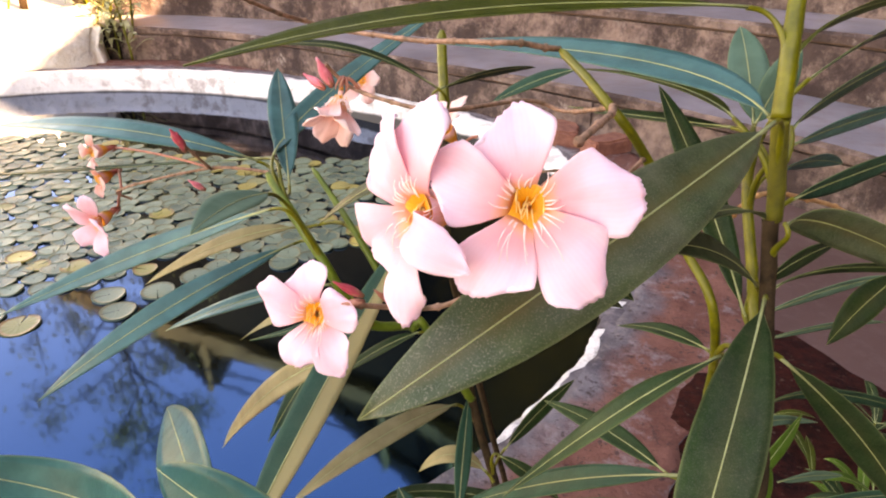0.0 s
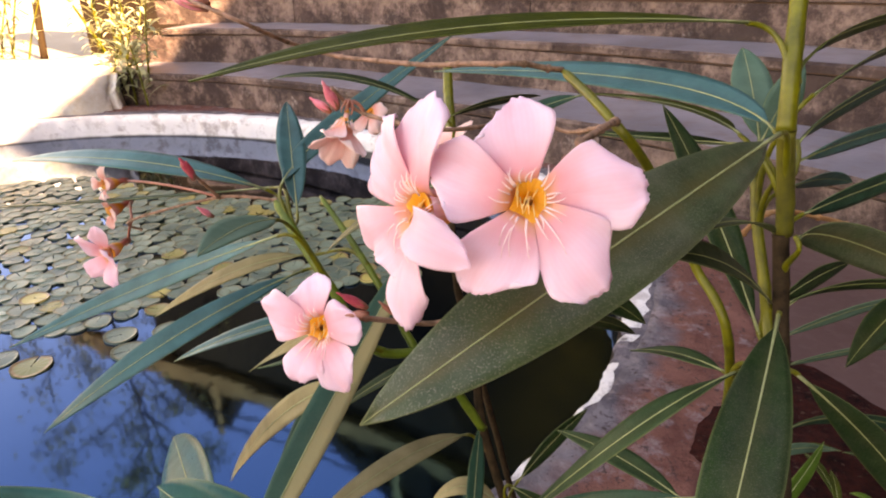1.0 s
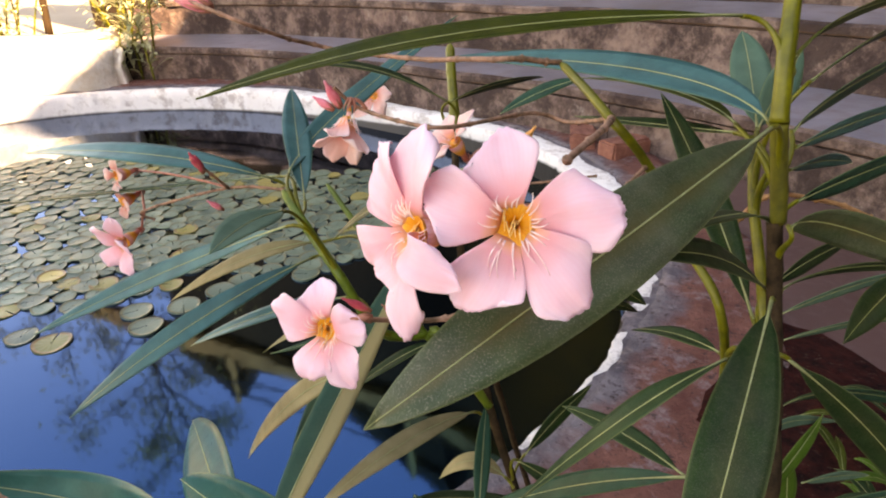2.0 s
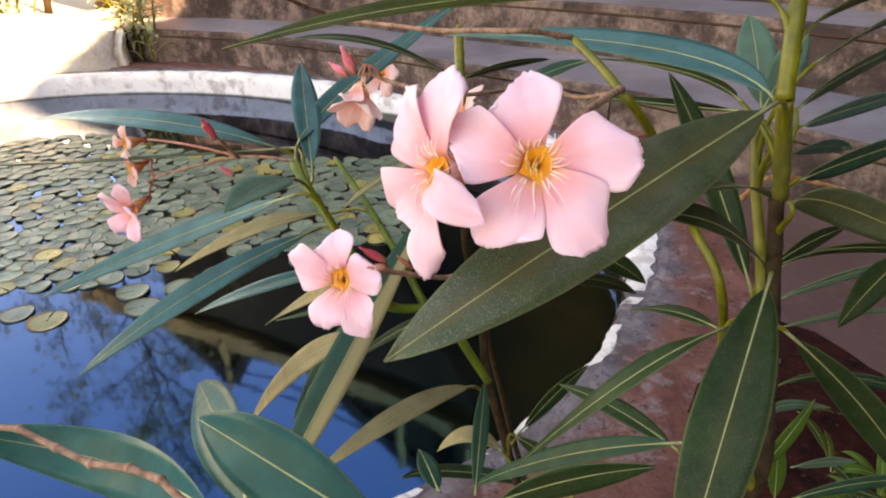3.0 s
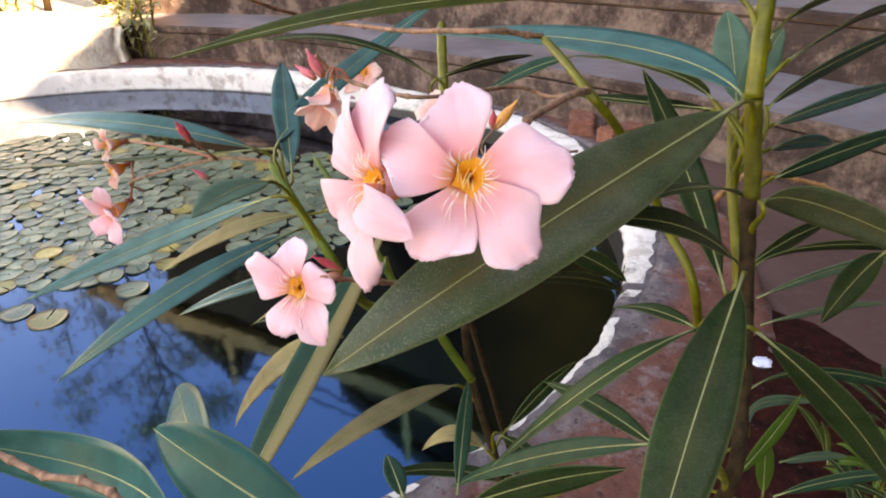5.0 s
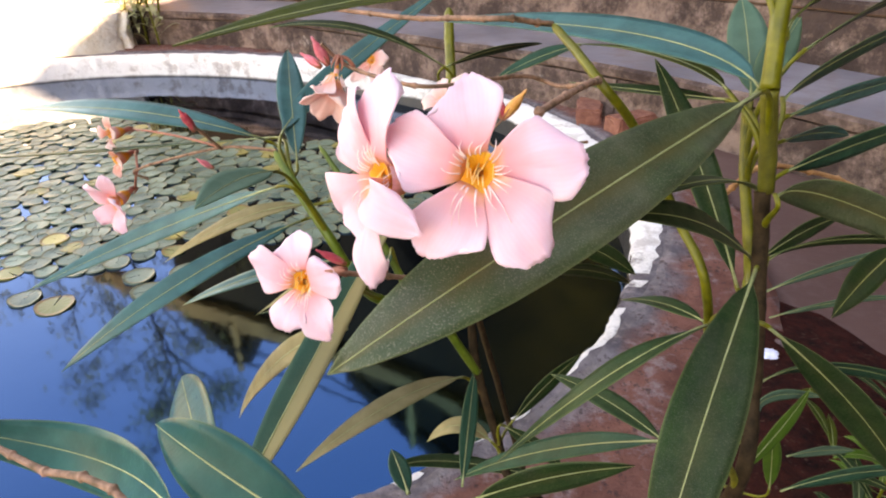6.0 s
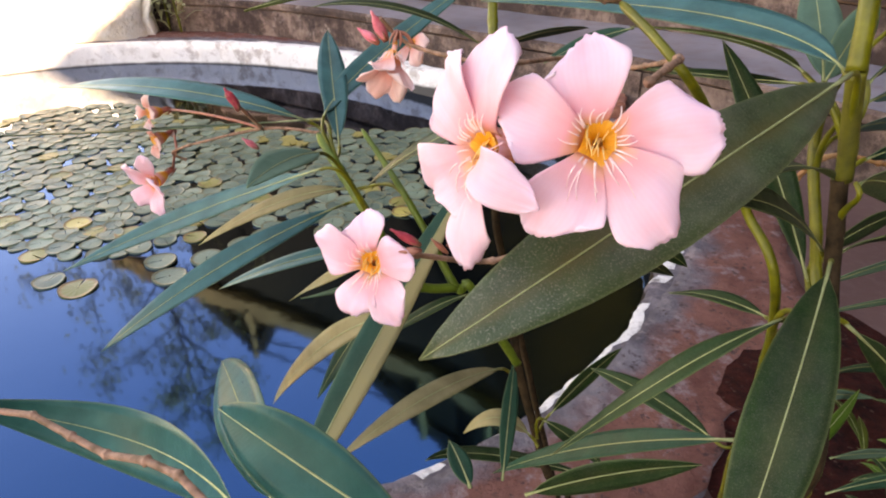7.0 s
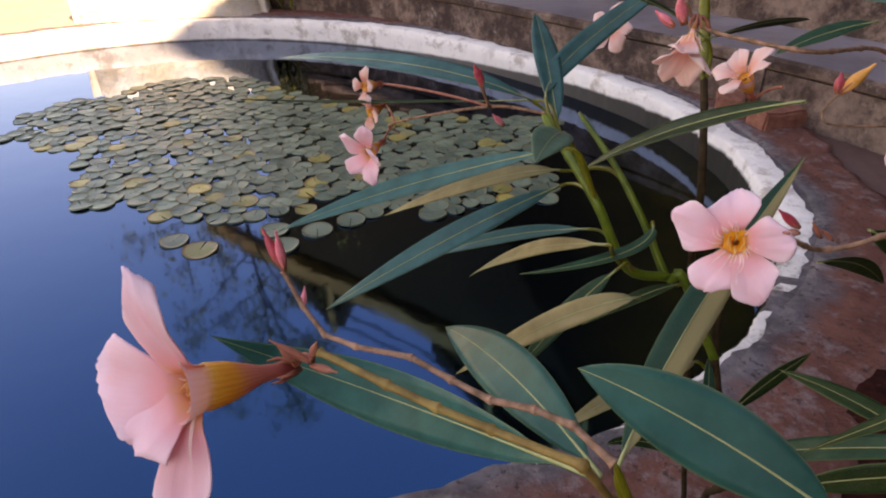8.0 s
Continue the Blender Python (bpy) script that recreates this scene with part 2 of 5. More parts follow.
s = Shader("cement_pink", 0.6, 0.4)
c = s.mix(s.ramp(s.noise(1.6, 6.0), [(0.35, (0, 0, 0)), (0.65, (1, 1, 1))]), (0.0774, 0.0344, 0.0284), (0.1187, 0.0602, 0.0507))
c = s.mix(s.math("MULTIPLY", s.ramp(s.noise(40.0, 6.0), [(0.5, (0, 0, 0)), (0.8, (1, 1, 1))]), 0.5), c, (0.15, 0.095, 0.082))
s.colour(c)
s.bump(s.noise(35.0, 6.0), 0.35, 0.006)

s = Shader("red_soil", 0.95, 0.15)
c = s.mix(s.ramp(s.noise(22.0, 9.0, 0.75), [(0.36, (0, 0, 0)), (0.64, (1, 1, 1))]), (0.014, 0.0022, 0.0016), (0.080, 0.013, 0.008))
c = s.mix(s.ramp(s.noise(70.0, 4.0, 0.7), [(0.60, (0, 0, 0)), (0.69, (1, 1, 1))]), c, (0.110, 0.055, 0.042))
s.colour(c)
s.bump(s.noise(50.0, 8.0, 0.7), 1.0, 0.03)

s = Shader("earth", 0.95, 0.15)
c = s.mix(s.noise(0.8, 8.0, 0.7), (0.260, 0.190, 0.135), (0.460, 0.370, 0.280))
s.colour(c)
s.bump(s.noise(20.0, 8.0, 0.7), 1.0, 0.02)

s = Shader("tread_stone", 0.34, 0.6)
c = s.mix(s.ramp(s.noise(2.2, 6.0), [(0.36, (0, 0, 0)), (0.62, (1, 1, 1))]), (0.170, 0.158, 0.178), (0.280, 0.256, 0.286))
c = s.mix(s.math("MULTIPLY", s.ramp(s.noise(12.0, 6.0), [(0.5, (0, 0, 0)), (0.7, (1, 1, 1))]), 0.6), c, (0.170, 0.105, 0.080))
s.colour(c)
s.bump(s.noise(18.0, 6.0), 0.3, 0.008)

s = Shader("riser_stone", 0.85, 0.3)
c = s.mix(s.ramp(s.noise(5.0, 9.0, 0.75), [(0.42, (0, 0, 0)), (0.58, (1, 1, 1))]), (0.080, 0.049, 0.042), (0.250, 0.168, 0.137))
c = s.mix(1.0, c, s.mix(s.rand(), (0.90, 0.88, 0.88), (1.08, 1.06, 1.04)), "MULTIPLY")
pal = s.ramp(s.noise(8.0, 8.0, 0.8), [(0.57, (0, 0, 0)), (0.66, (1, 1, 1))])
c = s.mix(s.math("MULTIPLY", pal, 0.8), c, (0.34, 0.27, 0.23))
drk = s.ramp(s.noise(2.6, 9.0, 0.8), [(0.44, (1, 1, 1)), (0.53, (0, 0, 0))])
c = s.mix(s.math("MULTIPLY", drk, 0.85), c, (0.036, 0.020, 0.017))
s.colour(c)
s.bump(s.noise(24.0, 8.0, 0.7), 0.9, 0.02)

s = Shader("mortar", 0.95, 0.15)
s.colour(s.mix(s.noise(8.0, 6.0), (0.085, 0.052, 0.042), (0.190, 0.120, 0.095)))

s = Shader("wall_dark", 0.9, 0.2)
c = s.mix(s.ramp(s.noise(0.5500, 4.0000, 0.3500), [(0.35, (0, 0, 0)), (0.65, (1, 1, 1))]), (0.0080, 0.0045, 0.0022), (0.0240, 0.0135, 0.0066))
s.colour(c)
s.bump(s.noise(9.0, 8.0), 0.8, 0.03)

plain("brick_red", (0.190, 0.060, 0.040), (0.300, 0.115, 0.075), 0.85, 30.0, 0.6, 0.006)
plain("litter_white", (0.62, 0.68, 0.90), (0.80, 0.84, 0.95), 0.4, 60.0)
plain("ledge_brown", (0.190, 0.078, 0.022), (0.300, 0.138, 0.045), 0.85, 3.0, 0.6, 0.02)
plain("cable_black", (0.012, 0.012, 0.013), (0.020, 0.020, 0.022), 0.6, 40.0)
plain("pond_bed", (0.020, 0.016, 0.006), (0.052, 0.040, 0.014), 0.9, 5.0, 0.6, 0.02)

s = Shader("pond_water", 0.045, 0.5)
# high IOR and blue tint put a deeper mirrored sky into the gloss
s.p.inputs["IOR"].default_value = 2.5
s.p.inputs["Specular Tint"].default_value = (0.0, 0.34, 0.92, 1.0)
s.p.inputs["Transmission Weight"].default_value = 0.0
# painted to follow the reflection: olive murk by the near wall, black further out
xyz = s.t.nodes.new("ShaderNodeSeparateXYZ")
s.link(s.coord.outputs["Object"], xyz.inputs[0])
murk_zone = s.ramp(s.math("ADD", xyz.outputs["X"], s.math("MULTIPLY", s.noise(2.4, 5.0), 0.5)), [(0.20, (0, 0, 0)), (0.60, (1, 1, 1))])
murk = s.mix(s.ramp(s.noise(7.0, 7.0, 0.7), [(0.38, (0, 0, 0)), (0.68, (1, 1, 1))]), (0.0100, 0.0074, 0.0006), (0.0300, 0.0215, 0.0026))
s.colour(s.mix(murk_zone, (0.0012, 0.0010, 0.0002), murk))
s.bump(s.math("ADD", s.noise(3.0, 2.0), s.math("MULTIPLY", s.noise(16.0, 2.0), 0.12)), 0.045, 0.02)


def pad_material(name, a, b, edge, joined=False):
    s = Shader(name, 0.42, 0.5)
    u, v = s.uv()
    chance = s.t.nodes.new("ShaderNodeNewGeometry").outputs["Random Per Island"] if joined else s.rand()
    base = s.mix(s.noise(25.0, 5.0), a, b)
    base = s.mix(1.0, base, s.mix(chance, (0.45, 0.55, 0.55), (1.30, 1.22, 1.12)), "MULTIPLY")
    base = s.mix(s.ramp(s.math("ADD", u, s.math("MULTIPLY", s.noise(40.0), 0.3)), [(0.92, (0, 0, 0)), (1.15, (1, 1, 1))]), base, edge)
    if joined:
        base = s.mix(s.ramp(chance, [(0.95, (0, 0, 0)), (0.96, (1, 1, 1))]), base, (0.30, 0.24, 0.07))
    s.colour(base)
    s.bump(s.math("SINE", s.math("MULTIPLY", v, 75.0)), 0.15, 0.002)


pad_material("pad_green", (0.0920, 0.1500, 0.1080), (0.1600, 0.2300, 0.1720), (0.1500, 0.1500, 0.0800))
pad_material("pad_joined", (0.0920, 0.1500, 0.1080), (0.1600, 0.2300, 0.1720), (0.1500, 0.1500, 0.0800), True)
pad_material("pad_yellow", (0.300, 0.240, 0.050), (0.400, 0.340, 0.110), (0.240, 0.140, 0.050))

# ---------------------------------------------------------------- builders


def finish(name, bm, mat, smooth=True):
    me = bpy.data.meshes.new(name)
    bm.to_mesh(me)
    bm.free()
    for m in mat if isinstance(mat, (list, tuple)) else [mat]:
        me.materials.append(MATS[m])
    if smooth:
        me.shade_smooth()
    return me


def part(name, bm, mat, parent, label="", at=(0, 0, 0), smooth=True):
    ob = new(name, finish(name, bm, mat, smooth) if isinstance(bm, bmesh.types.BMesh) else bm)
    ob.parent = parent
    ob.location = at
    return tagged(ob, label) if label else ob


def thing(name, at, label, category, group="", kind=""):
    ob = new(name)
    ob.location = at
    ob.empty_display_size = 0.05
    return tagged(ob, label, category, group, kind)


def solid(name, bm, mat, label, category="", kind="structure", smooth=False):
    ob = new(name, finish(name, bm, mat, smooth))
    return tagged(ob, label, category, "", kind)


def bez(a, m, b, s):
    """The quadratic curve from a over m (at its middle) to b."""
    c = 2 * m - 0.5 * (a + b)
    return (1 - s) ** 2 * a + 2 * s * (1 - s) * c + s * s * b


def catmull(pts, s):
    n = len(pts) - 1
    x = min(max(s * n, 0.0), n - 1e-6)
    i = int(x)
    f = x - i
    p0, p1, p2, p3 = pts[max(i - 1, 0)], pts[i], pts[i + 1], pts[min(i + 2, n)]
    return 0.5 * (2 * p1 + (p2 - p0) * f + (2 * p0 - 5 * p1 + 4 * p2 - p3) * f * f + (3 * p1 - p0 - 3 * p2 + p3) * f ** 3)


def tube(bm, pts, radius, sides=8):
    """A tube along pts; radius is a function of 0..1."""
    rings, n = [], len(pts)
    up = Vector((0.3, 0.2, 0.93))
    for i, p in enumerate(pts):
        d = (pts[min(i + 1, n - 1)] - pts[max(i - 1, 0)]).normalized()
        a = d.cross(up).normalized()
        b = d.cross(a)
        r = radius(i / (n - 1))
        rings.append([bm.verts.new(p + r * (math.cos(k * math.tau / sides) * a + math.sin(k * math.tau / sides) * b)) for k in range(sides)])
    for r0, r1 in zip(rings, rings[1:]):
        for k in range(sides):
            bm.faces.new((r0[k], r0[(k + 1) % sides], r1[(k + 1) % sides], r1[k]))
    bm.faces.new(rings[0][::-1])
    bm.faces.new(rings[-1])


def sheet(bm, grid, uvs, thick, under=None):
    """A thin closed sheet over a grid of points: the upper side gets material 0, the lower side material 1."""
    rows, cols = len(grid), len(grid[0])
    lay = bm.loops.layers.uv.verify()
    nor = [[None] * cols for _ in range(rows)]
    for i in range(rows):
        for j in range(cols):
            du = grid[min(i + 1, rows - 1)][j] - grid[max(i - 1, 0)][j]
            dv = grid[i][min(j + 1, cols - 1)] - grid[i][max(j - 1, 0)]
            n = du.cross(dv)
            nor[i][j] = n.normalized() if n.length > 1e-12 else Vector((0, 0, 1))
    top = [[bm.verts.new(grid[i][j] + nor[i][j] * thick * 0.5) for j in range(cols)] for i in range(rows)]
    low = [[bm.verts.new(grid[i][j] - nor[i][j] * thick * 0.5) for j in range(cols)] for i in range(rows)]

    def face(vs, ids, m):
        f = bm.faces.new(vs)
        f.material_index = m
        f.smooth = True
        for lp, (a, b) in zip(f.loops, ids):
            lp[lay].uv = uvs[a][b]

    k = 1 if under else 0
    for i in range(rows - 1):
        for j in range(cols - 1):
            ids = ((i, j), (i, j + 1), (i + 1, j + 1), (i + 1, j))
            face([top[a][b] for a, b in ids[::-1]], ids[::-1], 0)
            face([low[a][b] for a, b in ids], ids, k)
    ring = [(0, j) for j in range(cols)] + [(i, cols - 1) for i in range(1, rows)] + [(rows - 1, j) for j in range(cols - 2, -1, -1)] + [(i, 0) for i in range(rows - 2, 0, -1)]
    for p, q in zip(ring, ring[1:] + ring[:1]):
        face([top[p[0]][p[1]], top[q[0]][q[1]], low[q[0]][q[1]], low[p[0]][p[1]]], (p, q, q, p), 0)


# ---------------------------------------------------------------- the pond and its surround
POND = Vector((-1.75, 1.80, 0.0))
GROUND = 0.22
WATER = 0.086


def pond_radius(a):
    """Radius of the basin's inner edge at the angle a: a worn circle, flatter on the near side."""
    a = (a + math.pi) % math.tau - math.pi
    r = 2.27 + 0.03 * math.cos(a) - 0.58 * math.exp(-((a + 1.08) / 0.76) ** 2)
    r += 0.12 * math.exp(-((a - 2.0) / 0.4) ** 2) - 0.20 * math.exp(-((a - 0.88) / 0.5) ** 2)
    r += 0.075 * math.exp(-((a + 0.38) / 0.34) ** 2)
    return r


def white_top(a):
    """How far the paint reaches over the top of the wall, beyond its edge."""
    a = (a + math.pi) % math.tau - math.pi
    return 0.075 * min(1.0, max(0.0, (a + 0.30) / 0.25)) * min(1.0, max(0.25, (2.0 - a) / 0.8))


def rough_edge(a):
    """Small chips along the edge."""
    return 0.020 * noise.noise((math.cos(a) * 9, math.sin(a) * 9, 0.0)) + 0.012 * noise.noise((math.cos(a) * 40, math.sin(a) * 40, 3.0)) + 0.007 * noise.noise((math.cos(a) * 110, math.sin(a) * 110, 6.0))


def ring_point(a, off, z):
    r = pond_radius(a) + off
    return Vector((POND.x + r * math.cos(a), POND.y + r * math.sin(a), z))


def build_basin():
    steps = 840
    # ground: one sheet from the basin's outer edge to the horizon
    bm = bmesh.new()
    rings = []
    offs = [0.20, 0.3, 0.6, 1.2, 2.5, 6.0, 20.0, 100.0, 1500.0]
    for k in range(180):
        a = math.tau * k / 180
        rings.append([bm.verts.new(ring_point(a, o, GROUND - 0.012)) for o in offs])
    for k in range(180):
        p, q = rings[k], rings[(k + 1) % 180]
        for i in range(len(offs) - 1):
            bm.faces.new((p[i], p[i + 1], q[i + 1], q[i]))
    solid("ground", bm, "earth", "dry brown earth round the pond", "ground")
    # white inner wall of the basin; on the near side only the broken edge is white, the face below dark
    bm = bmesh.new()
    lay = bm.loops.layers.uv.verify()
    prof = [(0.20, GROUND - 0.30), (0.20, GROUND - 0.006), (0.10, GROUND + 0.002), (0.022, GROUND + 0.002), (0.012, GROUND + 0.0), (0.004, GROUND - 0.008), (0.0, GROUND - 0.05), (0.004, 0.10), (0.008, 0.0), (0.01, -0.55)]
    rings = []
    for k in range(steps):
        a = math.tau * k / steps
        near = -1.5 < (a + math.pi) % math.tau - math.pi < 0.0
        e = rough_edge(a) * (0.7 if near else 1.0)
        ragged = 0.014 * noise.noise((a * 14, 8.0, 0.0)) + 0.010 * noise.noise((a * 60, 4.0, 0.0))
        rings.append([bm.verts.new(ring_point(a, o + (ragged + white_top(a) if o == 0.022 else white_top(a) * 0.9 if o == 0.10 else 0.0) + e * max(0.0, 1 - o / 0.1) * (1.0 if zz > 0.1 else 0.25), zz + 0.006 * noise.noise((math.cos(a) * 20, math.sin(a) * 20, o * 30)) * (zz > 0.15))) for o, zz in prof])
    for k in range(steps):
        p, q = rings[k], rings[(k + 1) % steps]
        a = (math.tau * k / steps + math.pi) % math.tau - math.pi
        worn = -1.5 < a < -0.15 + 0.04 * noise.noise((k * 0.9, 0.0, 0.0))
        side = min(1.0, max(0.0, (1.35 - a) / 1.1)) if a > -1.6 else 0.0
        dark_below = 0.094 + 0.089 * side
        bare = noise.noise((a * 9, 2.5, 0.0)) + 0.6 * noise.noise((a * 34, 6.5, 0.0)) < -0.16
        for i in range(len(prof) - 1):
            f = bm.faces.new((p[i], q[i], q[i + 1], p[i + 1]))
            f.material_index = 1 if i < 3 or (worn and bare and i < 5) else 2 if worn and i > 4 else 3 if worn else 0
            for lp in f.loops:
                lp[lay].uv = (side, 0.5 + (lp.vert.co.z - dark_below) * 6) if f.material_index == 0 else (0.0, 0.0)
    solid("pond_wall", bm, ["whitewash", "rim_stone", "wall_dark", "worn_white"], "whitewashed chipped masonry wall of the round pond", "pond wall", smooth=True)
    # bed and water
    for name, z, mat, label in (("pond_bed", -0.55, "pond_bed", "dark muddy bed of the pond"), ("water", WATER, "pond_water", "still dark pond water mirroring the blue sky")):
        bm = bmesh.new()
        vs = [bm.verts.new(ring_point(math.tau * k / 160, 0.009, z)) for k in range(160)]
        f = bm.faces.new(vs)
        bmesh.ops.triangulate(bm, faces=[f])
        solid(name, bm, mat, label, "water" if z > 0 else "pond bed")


def arc_pt(c, r, a, z):
    # the arc opens a little towards its far end
    f = min(1.0, max(0.0, (math.degrees(a) - 52.0) / 27.0)) if a < 1.45 else 1.0
    r += 0.34 * f * f * (3 - 2 * f)
    return Vector((c[0] + r * math.cos(a), c[1] + r * math.sin(a), z))


STEP_C = (-3.07, -0.85)
TIERS = [(5.05, 0.44), (5.60, 0.69), (6.08, 0.92), (6.53, 1.14), (6.98, 1.36), (7.43, 1.58)]
A0, A1 = radians(2.0), radians(82.5)


def build_steps():
    below = GROUND - 0.02
    for k, (r, z) in enumerate(TIERS):
        depth = 0.56 if k < len(TIERS) - 1 else 0.7
        bm = bmesh.new()
        n = 72
        prof = [(0.035, below - 0.05), (0.035, z - 0.045), (0.0, z - 0.040), (-0.004, z - 0.012), (0.012, z), (depth + 0.06, z + 0.004), (depth + 0.06, below - 0.05)]
        rings = []
        for i in range(n + 1):
            a = A0 + (A1 - 0.02 * k - A0) * i / n
            rings.append([bm.verts.new(arc_pt(STEP_C, r + o + 0.008 * noise.noise((a * 30, o * 9, k)), a, zz + 0.006 * noise.noise((a * 22, zz * 5, k + 7)))) for o, zz in prof])
        for i in range(n):
            for j in range(len(prof) - 1):
                f = bm.faces.new((rings[i][j], rings[i + 1][j], rings[i + 1][j + 1], rings[i][j + 1]))
                f.material_index = 1 if j == 0 else 2 if j < 4 else 0
        bm.faces.new(rings[0])
        bm.faces.new(rings[-1][::-1])
        step = solid(f"step_{k + 1}", bm, ["tread_stone", "mortar", "riser_stone"], "weathered curved stone step with a worn grey tread", "step")
        # facing blocks of the riser
        if k < 4:
            rng = random.Random(40 + k)
            a = A0 + rng.random() * 0.03
            h = z - 0.05 - below
            while a < A1 - 0.02 * k - 0.08:
                w = rng.uniform(0.7, 1.5)
                da = w / r
                bb = bmesh.new()
                push = rng.uniform(-0.004, 0.008)
                m = 8
                cols = []
                for q in range(m + 1):
                    aa = a + da * q / m + (0.0010 / r) * (1 if q == 0 else -1 if q == m else 0)
                    bow = 0.004 * noise.noise((aa * 25, k, 2.0))
                    cols.append([bb.verts.new(arc_pt(STEP_C, rr, aa, zz - 0.003)) for rr, zz in ((r + 0.012 - push + bow, below), (r + 0.012 - push + bow, below + h), (r + 0.05, below + h), (r + 0.05, below))])
                for p_, q_ in zip(cols, cols[1:]):
                    for i_ in range(4):
                        bb.faces.new((p_[i_], q_[i_], q_[(i_ + 1) % 4], p_[(i_ + 1) % 4]))
                bb.faces.new(cols[0])
                bb.faces.new(cols[-1][::-1])
                bmesh.ops.recalc_face_normals(bb, faces=bb.faces[:])
                part("stone_block", bb, "riser_stone", step, smooth=False)
                a += da
        below = z
    # tall building wall behind the steps: low towards the far end, high on the side that shades the pond
    bm = bmesh.new()
    rin = TIERS[-1][0] + 0.62

    def span(d0, d1, n):
        return [radians(d0 + (d1 - d0) * i / n) for i in range(n + 1)]

    # first stretch is unseen, added and sized to cast the pond's shade
    stretches = [(span(-62, 8, 40), 9.19), (span(8, 62, 32), 9.8)]
    # the gable falls away towards the far end
    skyline = [(62, 7.4), (75, 6.5), (80, 5.72), (81.2, 5.5), (81.6, 5.08), (91, 4.72), (91.4, 5.2), (93, 5.22), (95.5, 4.66), (97, 4.35)]

    def run(table, d):
        return float(np.interp(d, [x for x, _ in table], [y for _, y in table]))

    for q in range(70):
        d = 62 + 0.5 * q
        stretches.append((span(d, d + 0.5, 1), run(skyline, d + 0.25) + 0.05 * noise.noise((d * 1.7, 0.0, 4.0))))
    for angles, h in stretches:
        cols = []
        for a in angles:
            cols.append([bm.verts.new(arc_pt(STEP_C, rin + o, a, zz)) for o, zz in ((0, 0.1), (0, h - 0.35), (-0.08, h - 0.30), (-0.08, h), (0.5, h), (0.5, 0.1))])
        for p, q in zip(cols, cols[1:]):
            for j in range(5):
                bm.faces.new((p[j], q[j], q[j + 1], p[j + 1]))
        bm.faces.new(cols[0])
        bm.faces.new(cols[-1][::-1])
    solid("wall_back", bm, "wall_dark", "tall dark weathered masonry wall behind the steps, carried on unseen to shade the pond", "wall")
    # a brown ledge that falls along the low stretches, and runs on past the wall's end as a beam
    ledge = [(64, 5.50), (68, 5.36), (71.4, 5.22), (81, 4.88), (85.5, 4.62), (94.4, 4.08), (100, 3.66), (104, 3.25)]
    bm = bmesh.new()
    cols = [[bm.verts.new(arc_pt(STEP_C, rin + o, a, run(ledge, math.degrees(a)) + zz)) for o, zz in ((0.02, 0.0), (-0.16, 0.02), (-0.16, 0.26), (0.02, 0.30))] for a in span(64, 104, 80)]
    for p, q in zip(cols, cols[1:]):
        for j in range(4):
            bm.faces.new((p[j], q[j], q[(j + 1) % 4], p[(j + 1) % 4]))
    bm.faces.new(cols[0])
    bm.faces.new(cols[-1][::-1])
    solid("trim", bm, "ledge_brown", "brown weathered ledge along the wall", "trim")
    # brown posts on the ledge and slack cables strung past them
    for d, low, high in ((92.4, 4.40, 5.24), (74.6, 5.36, 6.50), (67.0, 5.6, 7.0)):
        a = radians(d)
        bm = bmesh.new()
        tube(bm, [arc_pt(STEP_C, rin - 0.15, a, low + (high - low) * i / 4) for i in range(5)], lambda s_: 0.055, 8)
        solid("post", bm, "ledge_brown", "brown wooden post standing on the ledge", "post", "")
    for name, lift, seed in (("cable", 0.62, 1), ("cable", 0.88, 2)):
        bm = bmesh.new()
        pts = [arc_pt(STEP_C, rin - 0.20, a, run(ledge, math.degrees(a)) + lift - 0.10 * math.sin((math.degrees(a) - 75.5) / 17.5 * math.pi) + 0.02 * noise.noise((a * 60, seed, 0.0))) for a in span(75, 93, 60)]
        tube(bm, pts, lambda s_: 0.022, 6)
        solid(name, bm, "cable_black", "slack black cable strung along the wall", "cable", "")
    # low pale wall added unseen behind the path: closes the place, brightens the blossoms
    bm = bmesh.new()
    for x0, x1, y0, y1, h in ((-3.5, 4.4, -3.6, -3.4, 1.1),):
        vs = [bm.verts.new((x, y, zz)) for x in (x0, x1) for y in (y0, y1) for zz in (0.15, h)]
        for q in ((0, 1, 3, 2), (4, 6, 7, 5), (0, 4, 5, 1), (2, 3, 7, 6), (1, 5, 7, 3)):
            bm.faces.new([vs[i] for i in q])
    solid("wall_near", bm, "white_block", "low whitewashed wall added unseen behind the path to brighten the blossoms", "wall")


build_basin()
build_steps()

# ---------------------------------------------------------------- plant builders


